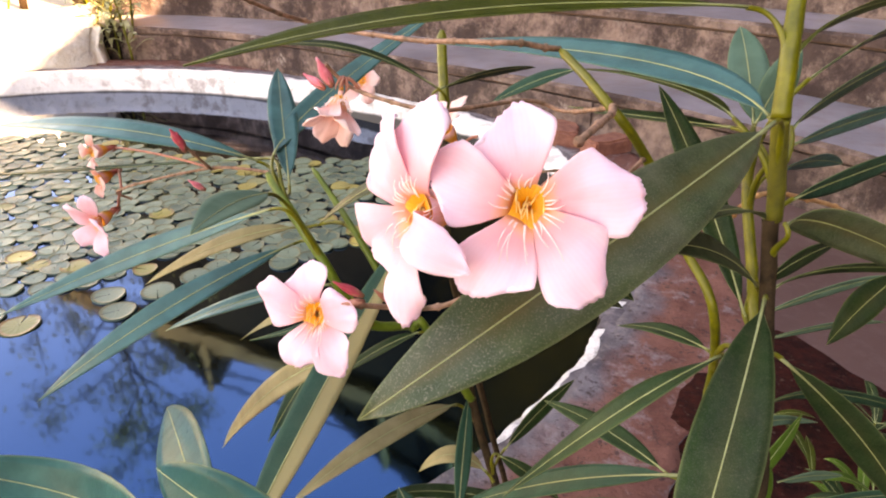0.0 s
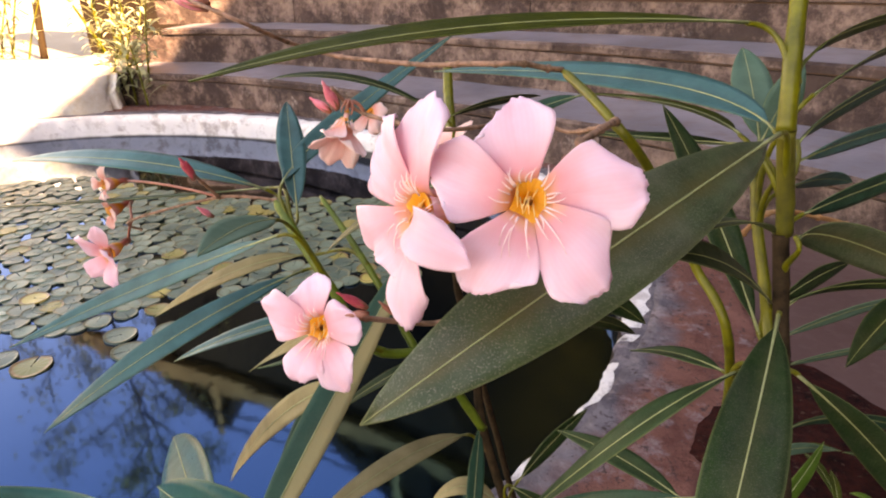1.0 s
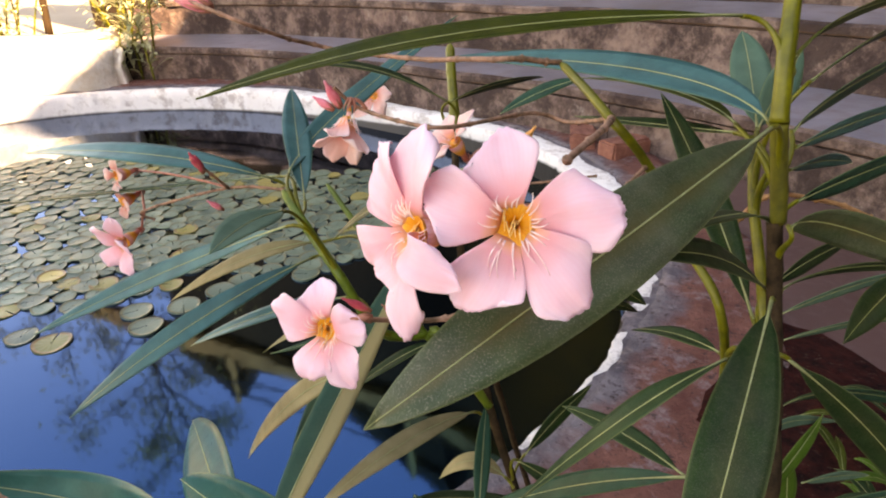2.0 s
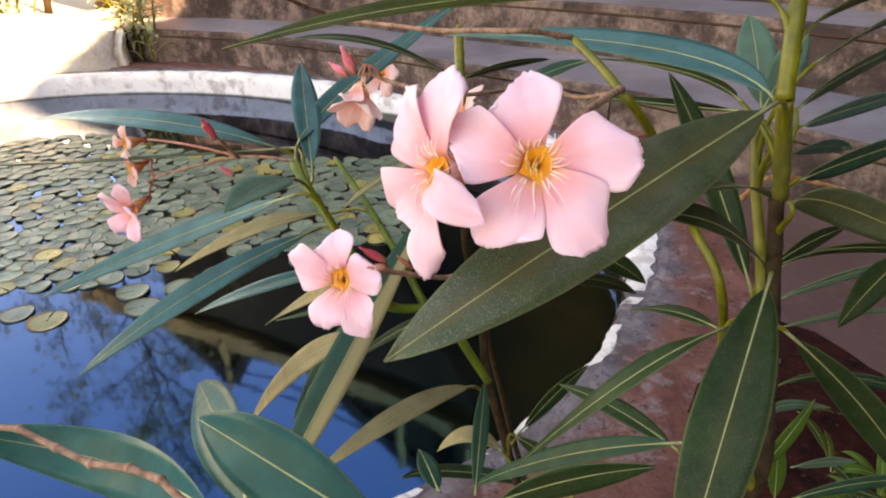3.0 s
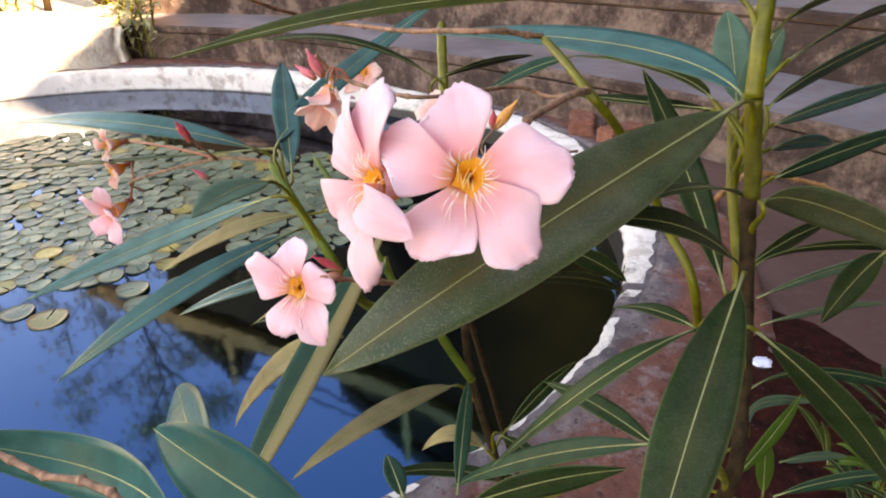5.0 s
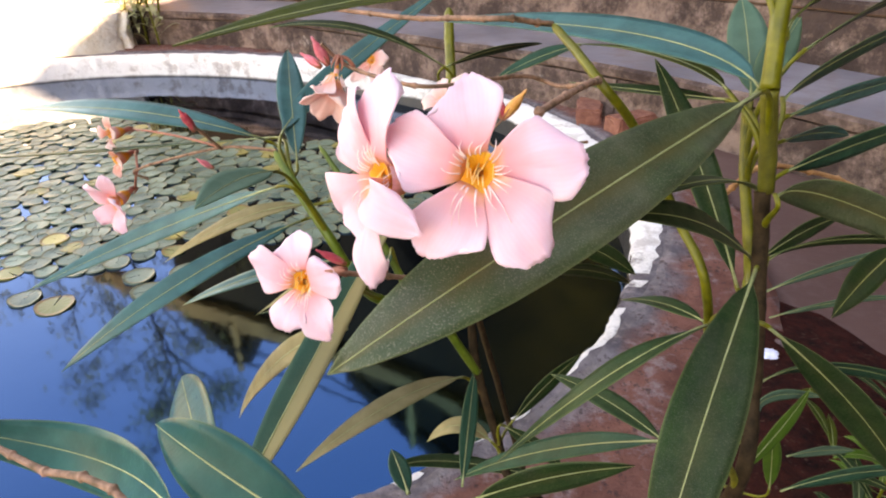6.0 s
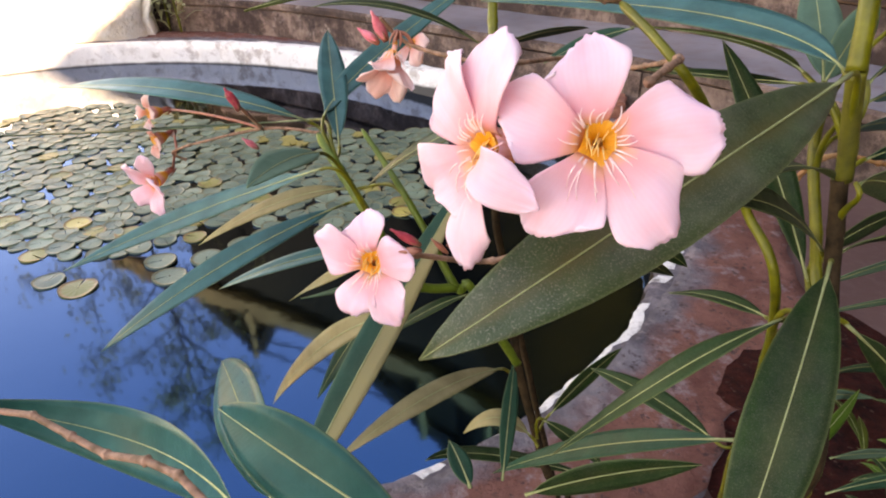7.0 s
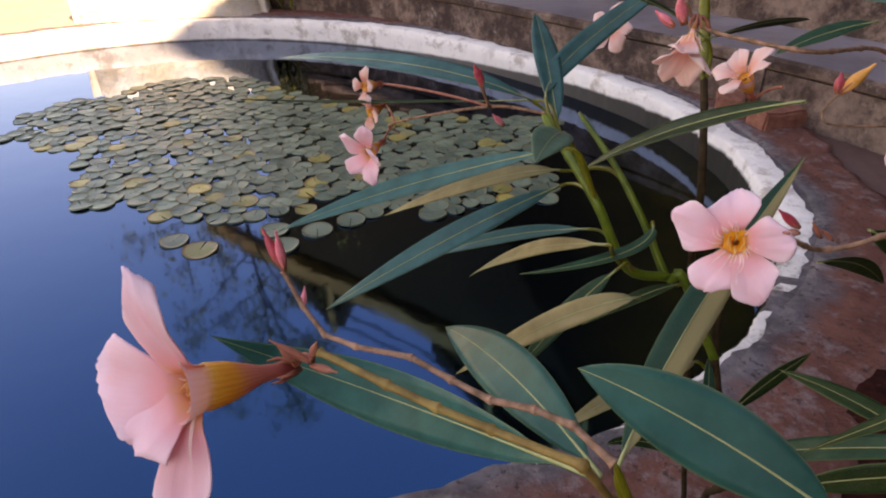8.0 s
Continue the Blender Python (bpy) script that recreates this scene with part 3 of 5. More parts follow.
def leaf_mesh(base, mid, tip, width, normal, kind, curl=0.0):
    a, m, b = Vector(base), Vector(mid), Vector(tip)
    n0 = Vector(normal).normalized()
    rows, cols = 18, 7
    grid, uvs, rib = [], [], []
    length = (b - a).length
    for i in range(rows):
        s = i / (rows - 1)
        p = bez(a, m, b, s) - a
        d = (bez(a, m, b, min(s + 0.02, 1)) - bez(a, m, b, max(s - 0.02, 0))).normalized()
        side = n0.cross(d).normalized()
        up = d.cross(side).normalized()
        q = max(0.0, (s - 0.06) / 0.94)
        w = width * 0.5 * (math.sin(math.pi * q ** 0.88) ** 0.82 if 0 < q < 1 else 0.0) + 0.0009 * (1 - s)
        wave = 0.02 * width * math.sin(s * 9 + length * 90)
        row, ur = [], []
        for j in range(cols):
            v = -1 + 2 * j / (cols - 1)
            row.append(p + side * (v * w) + up * (abs(v) * w * 0.13 - curl * v * v * w + wave * v * v))
            ur.append((s, 0.5 + v / 2))
        grid.append(row)
        uvs.append(ur)
        rib.append(p + up * 0.00030)
    bm = bmesh.new()
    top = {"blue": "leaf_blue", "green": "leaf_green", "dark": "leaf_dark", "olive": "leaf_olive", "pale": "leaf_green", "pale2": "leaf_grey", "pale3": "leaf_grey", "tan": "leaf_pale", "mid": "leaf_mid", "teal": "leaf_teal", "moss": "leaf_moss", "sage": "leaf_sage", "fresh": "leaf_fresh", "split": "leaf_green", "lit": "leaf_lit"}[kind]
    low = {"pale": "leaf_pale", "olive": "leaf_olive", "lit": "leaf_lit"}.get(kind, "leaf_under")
    sheet(bm, grid, uvs, 0.00045, True)
    rb = bmesh.new()
    r0 = 0.00030 + 0.0062 * width
    tube(rb, [p for p in rib[:-1]] + [rib[-1]], lambda s: r0 * (1 - 0.75 * s) + 0.0005 * math.exp(-((s / 0.09) ** 2)), 6)
    return finish("leaf", bm, [top, low]), finish("midrib", rb, "midrib")


bush_root = Vector((0.24, 0.58, GROUND))
bush = thing("oleander_bush", bush_root, "flowering oleander bush with pale pink blossoms beside the pond", "oleander bush")


def leaf(base, mid, tip, width, normal, kind):
    blade, rib = leaf_mesh(base, mid, tip, width, normal, kind)
    ob = part("leaf", blade, None, bush, at=Vector(base) - bush_root)
    part("midrib", rib, None, ob)
    return ob


def petiole(base, along, join, rise):
    """A short curved stalk from the stem at join to a leaf's base."""
    p0, p3, d, u = Vector(join), Vector(base), Vector(along).normalized(), Vector(rise).normalized()
    ln = (p3 - p0).length
    p1, p2 = p0 + u * ln * 0.5, p3 - d * ln * 0.42

    def at_(s):
        return (1 - s) ** 3 * p0 + 3 * s * (1 - s) ** 2 * p1 + 3 * s * s * (1 - s) * p2 + s ** 3 * p3

    bm = bmesh.new()
    tube(bm, [at_(i / 14 * 1.0) - p0 for i in range(15)] + [p3 + d * 0.0015 - p0], lambda s_: 0.0020 - 0.0009 * min(1.0, s_ * 1.6), 9)
    part("petiole", bm, "stem_green", bush, at=p0 - bush_root)


def stem(points, r0, r1, kind, noded=False):
    """A stem with ring scars, or a twig that kinks a little at every swollen node."""
    pts = [Vector(p) for p in points]
    rough = pts if noded else [catmull(pts, i / (len(pts) * 12)) for i in range(len(pts) * 12 + 1)]
    run = [0.0]
    for p, q in zip(rough, rough[1:]):
        run.append(run[-1] + (q - p).length)
    total = run[-1]
    twig = kind.startswith("twig")
    gap = (0.0105 if r0 < 0.00085 else 0.019) if twig else 0.030
    step = (0.00045 if r0 < 0.00085 else 0.0009) if twig else 0.0025
    count = min(int(total / (0.0004 if noded else step)), 900)
    rng = random.Random(int(total * 1e5))
    ends = [0.0]
    while ends[-1] < total:
        ends.append(ends[-1] + gap * rng.uniform(0.7, 1.35))
    if noded:
        ends = list(run)
    kinks = [Vector((rng.uniform(-1, 1), rng.uniform(-1, 1), rng.uniform(-1, 1))) * (0.0 if noded else r0 * 0.25 if r0 < 0.00085 else r0 * 0.5 if twig else r0 * 0.22) for _ in ends]
    swell = [rng.uniform(0.35, 0.70) if twig else rng.uniform(0.06, 0.16) for _ in ends]
    width = 0.0007 if twig else 0.0016
    dense, radii, j, n = [], [], 0, 0
    for i in range(count + 1):
        s = total * i / count
        while j < len(run) - 2 and run[j + 1] < s:
            j += 1
        p = rough[j].lerp(rough[j + 1], (s - run[j]) / max(run[j + 1] - run[j], 1e-9))
        while n < len(ends) - 2 and ends[n + 1] < s:
            n += 1
        f = (s - ends[n]) / (ends[n + 1] - ends[n])
        dense.append(p + kinks[n].lerp(kinks[n + 1], f))
        knob = swell[n] * math.exp(-((s - ends[n]) / (width * 0.8)) ** 2) + swell[n + 1] * math.exp(-(ends[n + 1] - s) / (width * 1.5))
        radii.append((r0 + (r1 - r0) * i / count) * (1 + knob) * (1.0 if twig or kind in ("olive", "bark") else min(1.0, 0.4 + s / 0.008)))
    o = dense[0]
    bm = bmesh.new()
    tube(bm, [p - o for p in dense], lambda s_: radii[min(count, int(s_ * count + 0.5))], 9)
    mat = {"twig": "twig_brown", "twig2": "twig_ochre", "twig3": "twig_orange", "stem": "stem_green", "young": "stem_young", "olive": "stem_olive", "bark": "bark_dark"}[kind]
    return part("twig" if twig else "stem", bm, mat, bush, at=o - bush_root)


def petal_mesh(length, width, lift, seed, mat, curl=0.0, flop=0.0):
    """One petal along +x in the flower's plane, z towards the viewer: broad, lopsided, with a torn wavy end."""
    rng = random.Random(seed)
    rows, cols = 18, 27
    ph = rng.random() * 6
    grid, uvs = [], []
    for i in range(rows):
        s = i / (rows - 1)
        w = width * 0.5 * (0.30 + 0.70 * math.sin(min(1.0, s / 0.74) * math.pi / 2) ** 1.15)
        if s > 0.70:
            w *= 1 - 0.34 * ((s - 0.70) / 0.30) ** 2
        row, ur = [], []
        for j in range(cols):
            v = -1 + 2 * j / (cols - 1)
            reach = 1 - 0.24 * abs(v) ** 2.4 - 0.09 * v
            torn = 0.020 * math.sin(v * 4 + ph) + 0.026 * noise.noise((v * 5, ph, seed)) + 0.030 * noise.noise((v * 13, ph, seed + 0.5))
            x = 0.0030 + s * (length - 0.0026) * (1 + (reach - 1) * s * s + torn * s ** 6)
            y = v * w * (1 + 0.06 * noise.noise((s * 9, v * 2, seed)) * s) - 0.085 * length * s * s
            zz = lift * length * (1.1 * s - 0.75 * s * s) + 0.10 * w * math.cos(v * 2.4 + ph) * s + 0.07 * width * math.sin(s * 4.5 + ph) * v + 0.030 * width * math.sin(v * 6 + ph * 2) * s * s
            zz += curl * v * v * w - 0.16 * length * max(0.0, s - 0.6) ** 2 * 3 * (1 if lift < 0.5 else 0.3)
            zz += 0.035 * width * noise.noise((v * 4, s * 3, seed + 9)) * s
            zz += flop * length * math.sin(math.pi * min(1.0, s * 1.1))
            zz -= 0.0026 * (1 - min(1.0, s / 0.17)) ** 2
            row.append(Vector((x, y, zz)))
            ur.append((s, 0.5 + v / 2))
        grid.append(row)
        uvs.append(ur)
    bm = bmesh.new()
    sheet(bm, grid, uvs, 0.0003, None)
    return finish("petal", bm, mat)


def frame_of(normal, spin=0.0):
    n = Vector(normal).normalized()
    up = (Vector((0, 0, 1)) - n * n.z).normalized() if abs(n.z) < 0.98 else Vector((0, 1, 0))
    right = up.cross(n)
    m = Matrix((right, up, n)).transposed().to_4x4()
    return m @ Matrix.Rotation(spin, 4, "Z")


def flower(centre, normal, petals, mat="petal_pink", tube_len=0.016, seed=1, label="", stalk=None, slim=1.0, lip=0.0):
    """petals: rows of (angle, length, width, lift) as seen from the front."""
    m = frame_of(normal)
    root = part("flower", None, None, bush, label, Vector(centre) - bush_root)
    root.rotation_mode = "QUATERNION"
    root.rotation_quaternion = m.to_quaternion()
    for k, (ang, ln, wd, lift, *tilt) in enumerate(petals):
        ob = part("petal", petal_mesh(ln, wd, lift, seed * 10 + k, mat, tilt[2] if len(tilt) > 2 else 0.0, tilt[3] if len(tilt) > 3 else 0.0), None, root)
        ob.rotation_euler = (radians(tilt[1]) if len(tilt) > 1 else 0.0, -radians(tilt[0]) if tilt else 0.0, radians(ang))
        ob.location = (0, 0, 0.0003 * k)
    rng = random.Random(seed)

    def funnel(rows, flip):
        bm = bmesh.new()
        lay = bm.loops.layers.uv.verify()
        n = 20
        rings = [[bm.verts.new((slim * r * math.cos(k * math.tau / n), slim * r * math.sin(k * math.tau / n), zz)) for k in range(n)] for r, zz in rows]
        for q in range(len(rows) - 1):
            for k in range(n):
                e = [(q, k), (q + 1, k), (q + 1, k + 1), (q, k + 1)]
                f = bm.faces.new([rings[i][j % n] for i, j in (e[::-1] if flip else e)])
                for lp, (i, j) in zip(f.loops, e[::-1] if flip else e):
                    lp[lay].uv = (j / n, i / (len(rows) - 1))
        bm.faces.new(rings[-1][::-1])
        return bm

    # funnel: pink lip, orange body and a thin reddish tube behind; the throat lines it
    outer = [(0.0046, -0.0014), (0.0049, -0.0024), (0.0047, -0.0038), (0.0043, -0.24 * tube_len - 0.002), (0.0036, -0.36 * tube_len - 0.002), (0.0028, -0.48 * tube_len - 0.002), (0.0020, -0.60 * tube_len - 0.002), (0.0016, -0.78 * tube_len - 0.002), (0.0013, -tube_len - 0.002)]
    if lip:
        outer = [(0.0062, lip), (0.0058, lip * 0.7), (0.0053, lip * 0.3), (0.0049, -0.0004)] + outer
    part("corolla_tube", funnel(outer, False), "funnel_outer", root, "orange yellow funnel of the flower")
    inner = [(0.0048, -0.0006), (0.0042, -0.0008), (0.0034, -0.0011), (0.0024, -0.0015), (0.0010, -0.0020)]
    part("throat", funnel(inner, True), "orange_throat", root, "deep orange throat")
    # fringe threads over each petal's foot, swept to one side
    bm = bmesh.new()
    for ang, ln, wd, lift, *tilt in petals:
        rise = math.tan(radians(tilt[0])) if tilt else 0.0
        sweep = rng.uniform(-0.3, 0.3)
        for j in range(5):
            a = radians(ang - 26 + 13 * j + rng.uniform(-8, 8))
            lg = ln * rng.uniform(0.08, 0.20 + 0.20 * (ang % 360 > 180))
            r0, r1 = 0.0038, 0.0042 + lg
            bend = sweep + rng.uniform(-0.18, 0.18)
            pts = []
            for q in range(7):
                f = q / 6
                rr = r0 + (r1 - r0) * f
                pts.append(Vector((rr * math.cos(a + bend * f * f), rr * math.sin(a + bend * f * f), 0.0002 + 0.0016 * math.sin(f * 2.4) + (lift * 0.9 + rise) * lg * f)))
            tube(bm, pts, lambda s_: 0.00021 * (1 - 0.65 * s_), 5)
    part("fringe", bm, "thread_pink", root, "thin pink threads round the throat")
    # a loose cone of woolly anthers that stands in the throat and leans out of it
    bm = bmesh.new()
    for j in range(10):
        a = j * math.tau / 10 + rng.random() * 0.4
        foot = rng.uniform(0.0004, 0.0036)
        ft = Vector((foot * math.cos(a), foot * math.sin(a) + 0.0010, -0.0012))
        tip = ft + Vector((rng.uniform(-0.0012, 0.0014), -rng.uniform(0.0018, 0.0040), rng.uniform(0.0014, 0.0030)))
        tube(bm, [ft, (ft + tip) / 2 + Vector((0, 0, 0.0005)), tip], lambda s_: 0.00020 * (1 - 0.6 * s_), 5)
    part("anther_tuft", bm, "anther", root, "yellow woolly anthers")
    # calyx
    bm = bmesh.new()
    for j in range(5):
        a = j * math.tau / 5
        f0 = Vector((0.0012 * math.cos(a), 0.0012 * math.sin(a), -tube_len - 0.003))
        f1 = Vector((0.0027 * math.cos(a), 0.0027 * math.sin(a), -tube_len + 0.001))
        f2 = Vector((0.0026 * math.cos(a), 0.0026 * math.sin(a), -tube_len + 0.0035))
        tube(bm, [f0, f1, f2], lambda s_: 0.0008 * (1 - 0.85 * s_), 5)
    part("calyx", bm, "sepal", root, "small dark red sepals")
    if stalk is not None:
        back = Vector(centre) + m.to_3x3() @ Vector((0, 0, -tube_len - 0.002))
        e = Vector(stalk)
        bm = bmesh.new()
        tube(bm, [bez(back, (back + e) / 2 + Vector((0, 0, 0.002)), e, i / 8) - back for i in range(9)], lambda s_: 0.0009, 7)
        part("pedicel", bm, "sepal", bush, at=back - bush_root)
    return root


def bud(foot, tip, radius, mat="bud_pink", label="pink pointed flower bud"):
    a, b = Vector(foot), Vector(tip)
    bm = bmesh.new()
    n = 12
    tube(bm, [(b - a) * (i / n) for i in range(n + 1)], lambda s_: radius * (0.30 + 0.70 * math.sin(min(1.0, s_ * 1.15 + 0.08) * math.pi) ** 0.8 if s_ < 0.86 else 0.30 + 0.70 * max(0.0, 1 - s_) / 0.14 * 0.42 - 0.18), 9)
    ob = part("bud", bm, mat, bush, label, a - bush_root)
    bm = bmesh.new()
    d = (b - a).normalized()
    sx = d.cross(Vector((0, 0.3, 1))).normalized()
    sy = d.cross(sx)
    ln = (b - a).length
    for j in range(5):
        w = math.cos(j * math.tau / 5) * sx + math.sin(j * math.tau / 5) * sy
        tube(bm, [w * radius * 0.2 - d * 0.001, w * radius * 0.75 + d * ln * 0.15, w * radius * 0.95 + d * ln * 0.33], lambda s_: radius * 0.36 * (1 - 0.8 * s_), 5)
    part("calyx", bm, "sepal", ob)
    return ob


# ---------------------------------------------------------------- stems and twigs
stem([(-0.1322, 0.3168, 1.0251), (-0.0929, 0.2990, 1.0112), (-0.0657, 0.3471, 0.9919), (-0.0105, 0.3175, 0.9886), (0.0265, 0.2939, 0.9915), (0.0556, 0.3098, 0.9860)], 0.0009, 0.0014, "twig")
stem([(0.0556, 0.3098, 0.9860), (0.0708, 0.2633, 0.9699), (0.0896, 0.2690, 0.9466), (0.1164, 0.2732, 0.9007), (0.1340, 0.2553, 0.8514), (0.1900, 0.3600, 0.6200), (0.3000, 0.5500, 0.2200)], 0.002, 0.0034, "stem")
stem([(0.0329, 0.1474, 0.9914), (0.0522, 0.1933, 0.9863), (0.0708, 0.2633, 0.9699)], 0.001, 0.0012, "twig")
stem([(-0.0515, 0.2817, 0.9845), (-0.0384, 0.2882, 0.9716), (-0.0027, 0.2642, 0.9687), (0.0413, 0.3178, 0.9595), (0.0622, 0.3197, 0.9532), (0.0708, 0.2633, 0.9699)], 0.0009, 0.0011, "twig")
stem([(0.1701, 0.3390, 1.0532), (0.1504, 0.2882, 1.0093), (0.1427, 0.2685, 0.9923), (0.1417, 0.2604, 0.9659)], 0.0036, 0.0038, "stem")
stem([(0.1417, 0.2604, 0.9659), (0.1466, 0.2630, 0.9410), (0.1504, 0.2639, 0.9178)], 0.0037, 0.0038, "olive")
stem([(0.1504, 0.2639, 0.9178), (0.1516, 0.2544, 0.8856), (0.1489, 0.2284, 0.8313), (0.1433, 0.2119, 0.7778), (0.2100, 0.4000, 0.5000), (0.2600, 0.5200, 0.2200)], 0.0036, 0.0036, "bark")
stem([(0.1622, 0.3277, 0.9408), (0.1616, 0.3093, 0.9059), (0.1634, 0.2882, 0.8656), (0.1700, 0.2819, 0.8100), (0.2400, 0.4200, 0.5500), (0.2900, 0.5400, 0.2200)], 0.0028, 0.004, "stem")
stem([(-0.1119, 0.3835, 0.8977), (-0.0957, 0.3634, 0.8814), (-0.0732, 0.3427, 0.8548), (-0.0506, 0.3407, 0.8130), (-0.0224, 0.3517, 0.8017)], 0.003, 0.0032, "young")
stem([(-0.0892, 0.4119, 0.8903), (-0.0543, 0.3714, 0.8558), (-0.0224, 0.3517, 0.8017), (-0.0151, 0.3504, 0.8060), (0.0072, 0.3512, 0.7625), (0.0202, 0.3539, 0.7373)], 0.0018, 0.0034, "young")
stem([(-0.0017, 0.5465, 0.9613), (0.0000, 0.5180, 0.9325), (0.0013, 0.4892, 0.9035)], 0.0040, 0.0042, "stem")
stem([(0.0013, 0.4892, 0.9035), (0.0025, 0.4230, 0.8389), (0.0200, 0.4600, 0.7200), (0.1200, 0.6200, 0.2200)], 0.0028, 0.0036, "bark")
stem([(0.0154, 0.3582, 0.7829), (0.0202, 0.3539, 0.7373), (0.0355, 0.3415, 0.6802), (0.0475, 0.3235, 0.6532), (0.1000, 0.5200, 0.4000), (0.1300, 0.5800, 0.2200)], 0.0030, 0.0040, "bark")
stem([(-0.1877, 0.1471, 0.9135), (-0.1808, 0.1447, 0.9010), (-0.1703, 0.1371, 0.8959), (-0.1577, 0.1329, 0.8961), (-0.1381, 0.1301, 0.8970), (-0.1237, 0.1247, 0.8945), (-0.1107, 0.1197, 0.8932), (-0.0970, 0.1165, 0.8949), (-0.0859, 0.1120, 0.8950), (-0.0740, 0.1048, 0.8900)], 0.00084, 0.0012, "twig", True)
stem([(-0.0740, 0.1048, 0.8900), (-0.0450, 0.1300, 0.8000), (0.0200, 0.3000, 0.5000), (0.1000, 0.5600, 0.2200)], 0.0012, 0.003, "stem")
stem([(-0.1407, 0.0702, 0.9474), (-0.1250, 0.0653, 0.9456), (-0.1144, 0.0622, 0.9445), (-0.1037, 0.0608, 0.9423), (-0.0872, 0.0536, 0.9445), (-0.0801, 0.0639, 0.9248), (-0.0564, 0.0864, 0.8748)], 0.0008, 0.0009, "twig2", True)
stem([(-0.0680, 0.1346, 0.8535), (-0.0450, 0.1500, 0.7800), (0.0200, 0.3000, 0.5000)], 0.0022, 0.003, "stem")
stem([(-0.0345, 0.1778, 0.9275), (-0.0273, 0.1663, 0.9340), (-0.0053, 0.1897, 0.9175), (0.0119, 0.1889, 0.9249), (0.0400, 0.2000, 0.9400), (0.0896, 0.2690, 0.9466)], 0.0009, 0.001, "twig")
stem([(-0.2200, 0.4143, 0.8664), (-0.2201, 0.4050, 0.8772), (-0.1482, 0.3839, 0.8995), (-0.1119, 0.3835, 0.8977)], 0.0009, 0.001, "twig")
stem([(-0.1521, 0.3471, 0.9323), (-0.1482, 0.3839, 0.8995)], 0.0009, 0.001, "twig")
stem([(0.0336, 0.3154, 0.9390), (0.0256, 0.3087, 0.9307), (0.0336, 0.3089, 0.9243), (0.0788, 0.3211, 0.9229)], 0.0005, 0.0007, "twig")
stem([(0.2495, 0.3460, 0.8820), (0.2138, 0.3408, 0.8967), (0.1779, 0.3311, 0.9029), (0.1568, 0.3230, 0.8894)], 0.0013, 0.0015, "twig3")

# ---------------------------------------------------------------- leaves
leaf((-0.1190, 0.3907, 0.9020), (-0.2000, 0.3856, 0.9245), (-0.3279, 0.4559, 0.9069), 0.0190, (-0.08, -0.32, 0.95), "blue")
leaf((-0.1231, 0.4125, 0.8967), (-0.2380, 0.4235, 0.8855), (-0.2720, 0.2865, 0.9275), 0.0120, (0.06, 0.18, 0.98), "green")
leaf((-0.1024, 0.3954, 0.8832), (-0.1163, 0.4524, 0.9167), (-0.1303, 0.5094, 0.9373), 0.0200, (0.31, -0.34, 0.89), "blue")
leaf((-0.1126, 0.4021, 0.9017), (-0.0880, 0.4772, 0.9242), (0.0059, 0.5385, 0.9844), 0.0170, (0.21, -0.63, 0.75), "blue")
leaf((-0.0975, 0.3299, 0.9042), (-0.1030, 0.2878, 0.9163), (-0.1085, 0.2458, 0.9198), 0.0190, (0.29, 0.14, 0.95), "pale2")
leaf((-0.0992, 0.3363, 0.8921), (-0.2051, 0.3733, 0.8422), (-0.3056, 0.3686, 0.7984), 0.0160, (-0.40, -0.64, 0.66), "blue")
leaf((-0.0980, 0.3887, 0.8560), (-0.1547, 0.3938, 0.8406), (-0.2529, 0.4667, 0.7660), 0.0120, (-0.61, -0.49, 0.62), "tan")
leaf((-0.0967, 0.3687, 0.8538), (-0.1588, 0.3074, 0.8418), (-0.2406, 0.2940, 0.7861), 0.0145, (0.02, -0.69, 0.72), "blue")
leaf((-0.0745, 0.3663, 0.8244), (-0.1357, 0.3706, 0.8094), (-0.1969, 0.3749, 0.7813), 0.0140, (-0.34, -0.24, 0.91), "blue")
leaf((-0.0674, 0.3027, 0.8489), (-0.1184, 0.4253, 0.7687), (-0.1680, 0.4349, 0.7313), 0.0130, (-0.85, -0.21, 0.49), "tan")
leaf((-0.0584, 0.3173, 0.8243), (-0.0870, 0.3165, 0.7843), (-0.1156, 0.3158, 0.7335), 0.0140, (-0.66, -0.62, 0.43), "green")
leaf((-0.0502, 0.2658, 0.8392), (-0.0947, 0.2742, 0.8102), (-0.1654, 0.3566, 0.6884), 0.0140, (-0.82, -0.46, 0.35), "tan")
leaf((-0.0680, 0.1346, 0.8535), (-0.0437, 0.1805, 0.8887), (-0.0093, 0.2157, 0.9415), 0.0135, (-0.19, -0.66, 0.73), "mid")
leaf((0.0095, 0.3529, 0.7329), (-0.0342, 0.2882, 0.7662), (-0.0870, 0.2508, 0.7477), 0.0135, (0.30, -0.15, 0.94), "tan")
leaf((-0.0167, 0.0973, 0.8890), (-0.0527, 0.1127, 0.9006), (-0.0848, 0.1379, 0.8946), 0.0220, (-0.39, -0.74, 0.55), "teal")
leaf((-0.0723, 0.1355, 0.8494), (-0.1151, 0.2089, 0.8297), (-0.1580, 0.2823, 0.7921), 0.0260, (-0.67, -0.10, 0.74), "teal")
leaf((-0.0746, 0.1214, 0.8638), (-0.1857, 0.2253, 0.7854), (-0.2721, 0.2151, 0.8196), 0.0310, (-0.45, -0.67, 0.60), "teal")
leaf((-0.0034, 0.4828, 0.9276), (-0.0636, 0.4631, 0.9599), (-0.1245, 0.4503, 0.9638), 0.0140, (0.32, -0.14, 0.94), "dark")
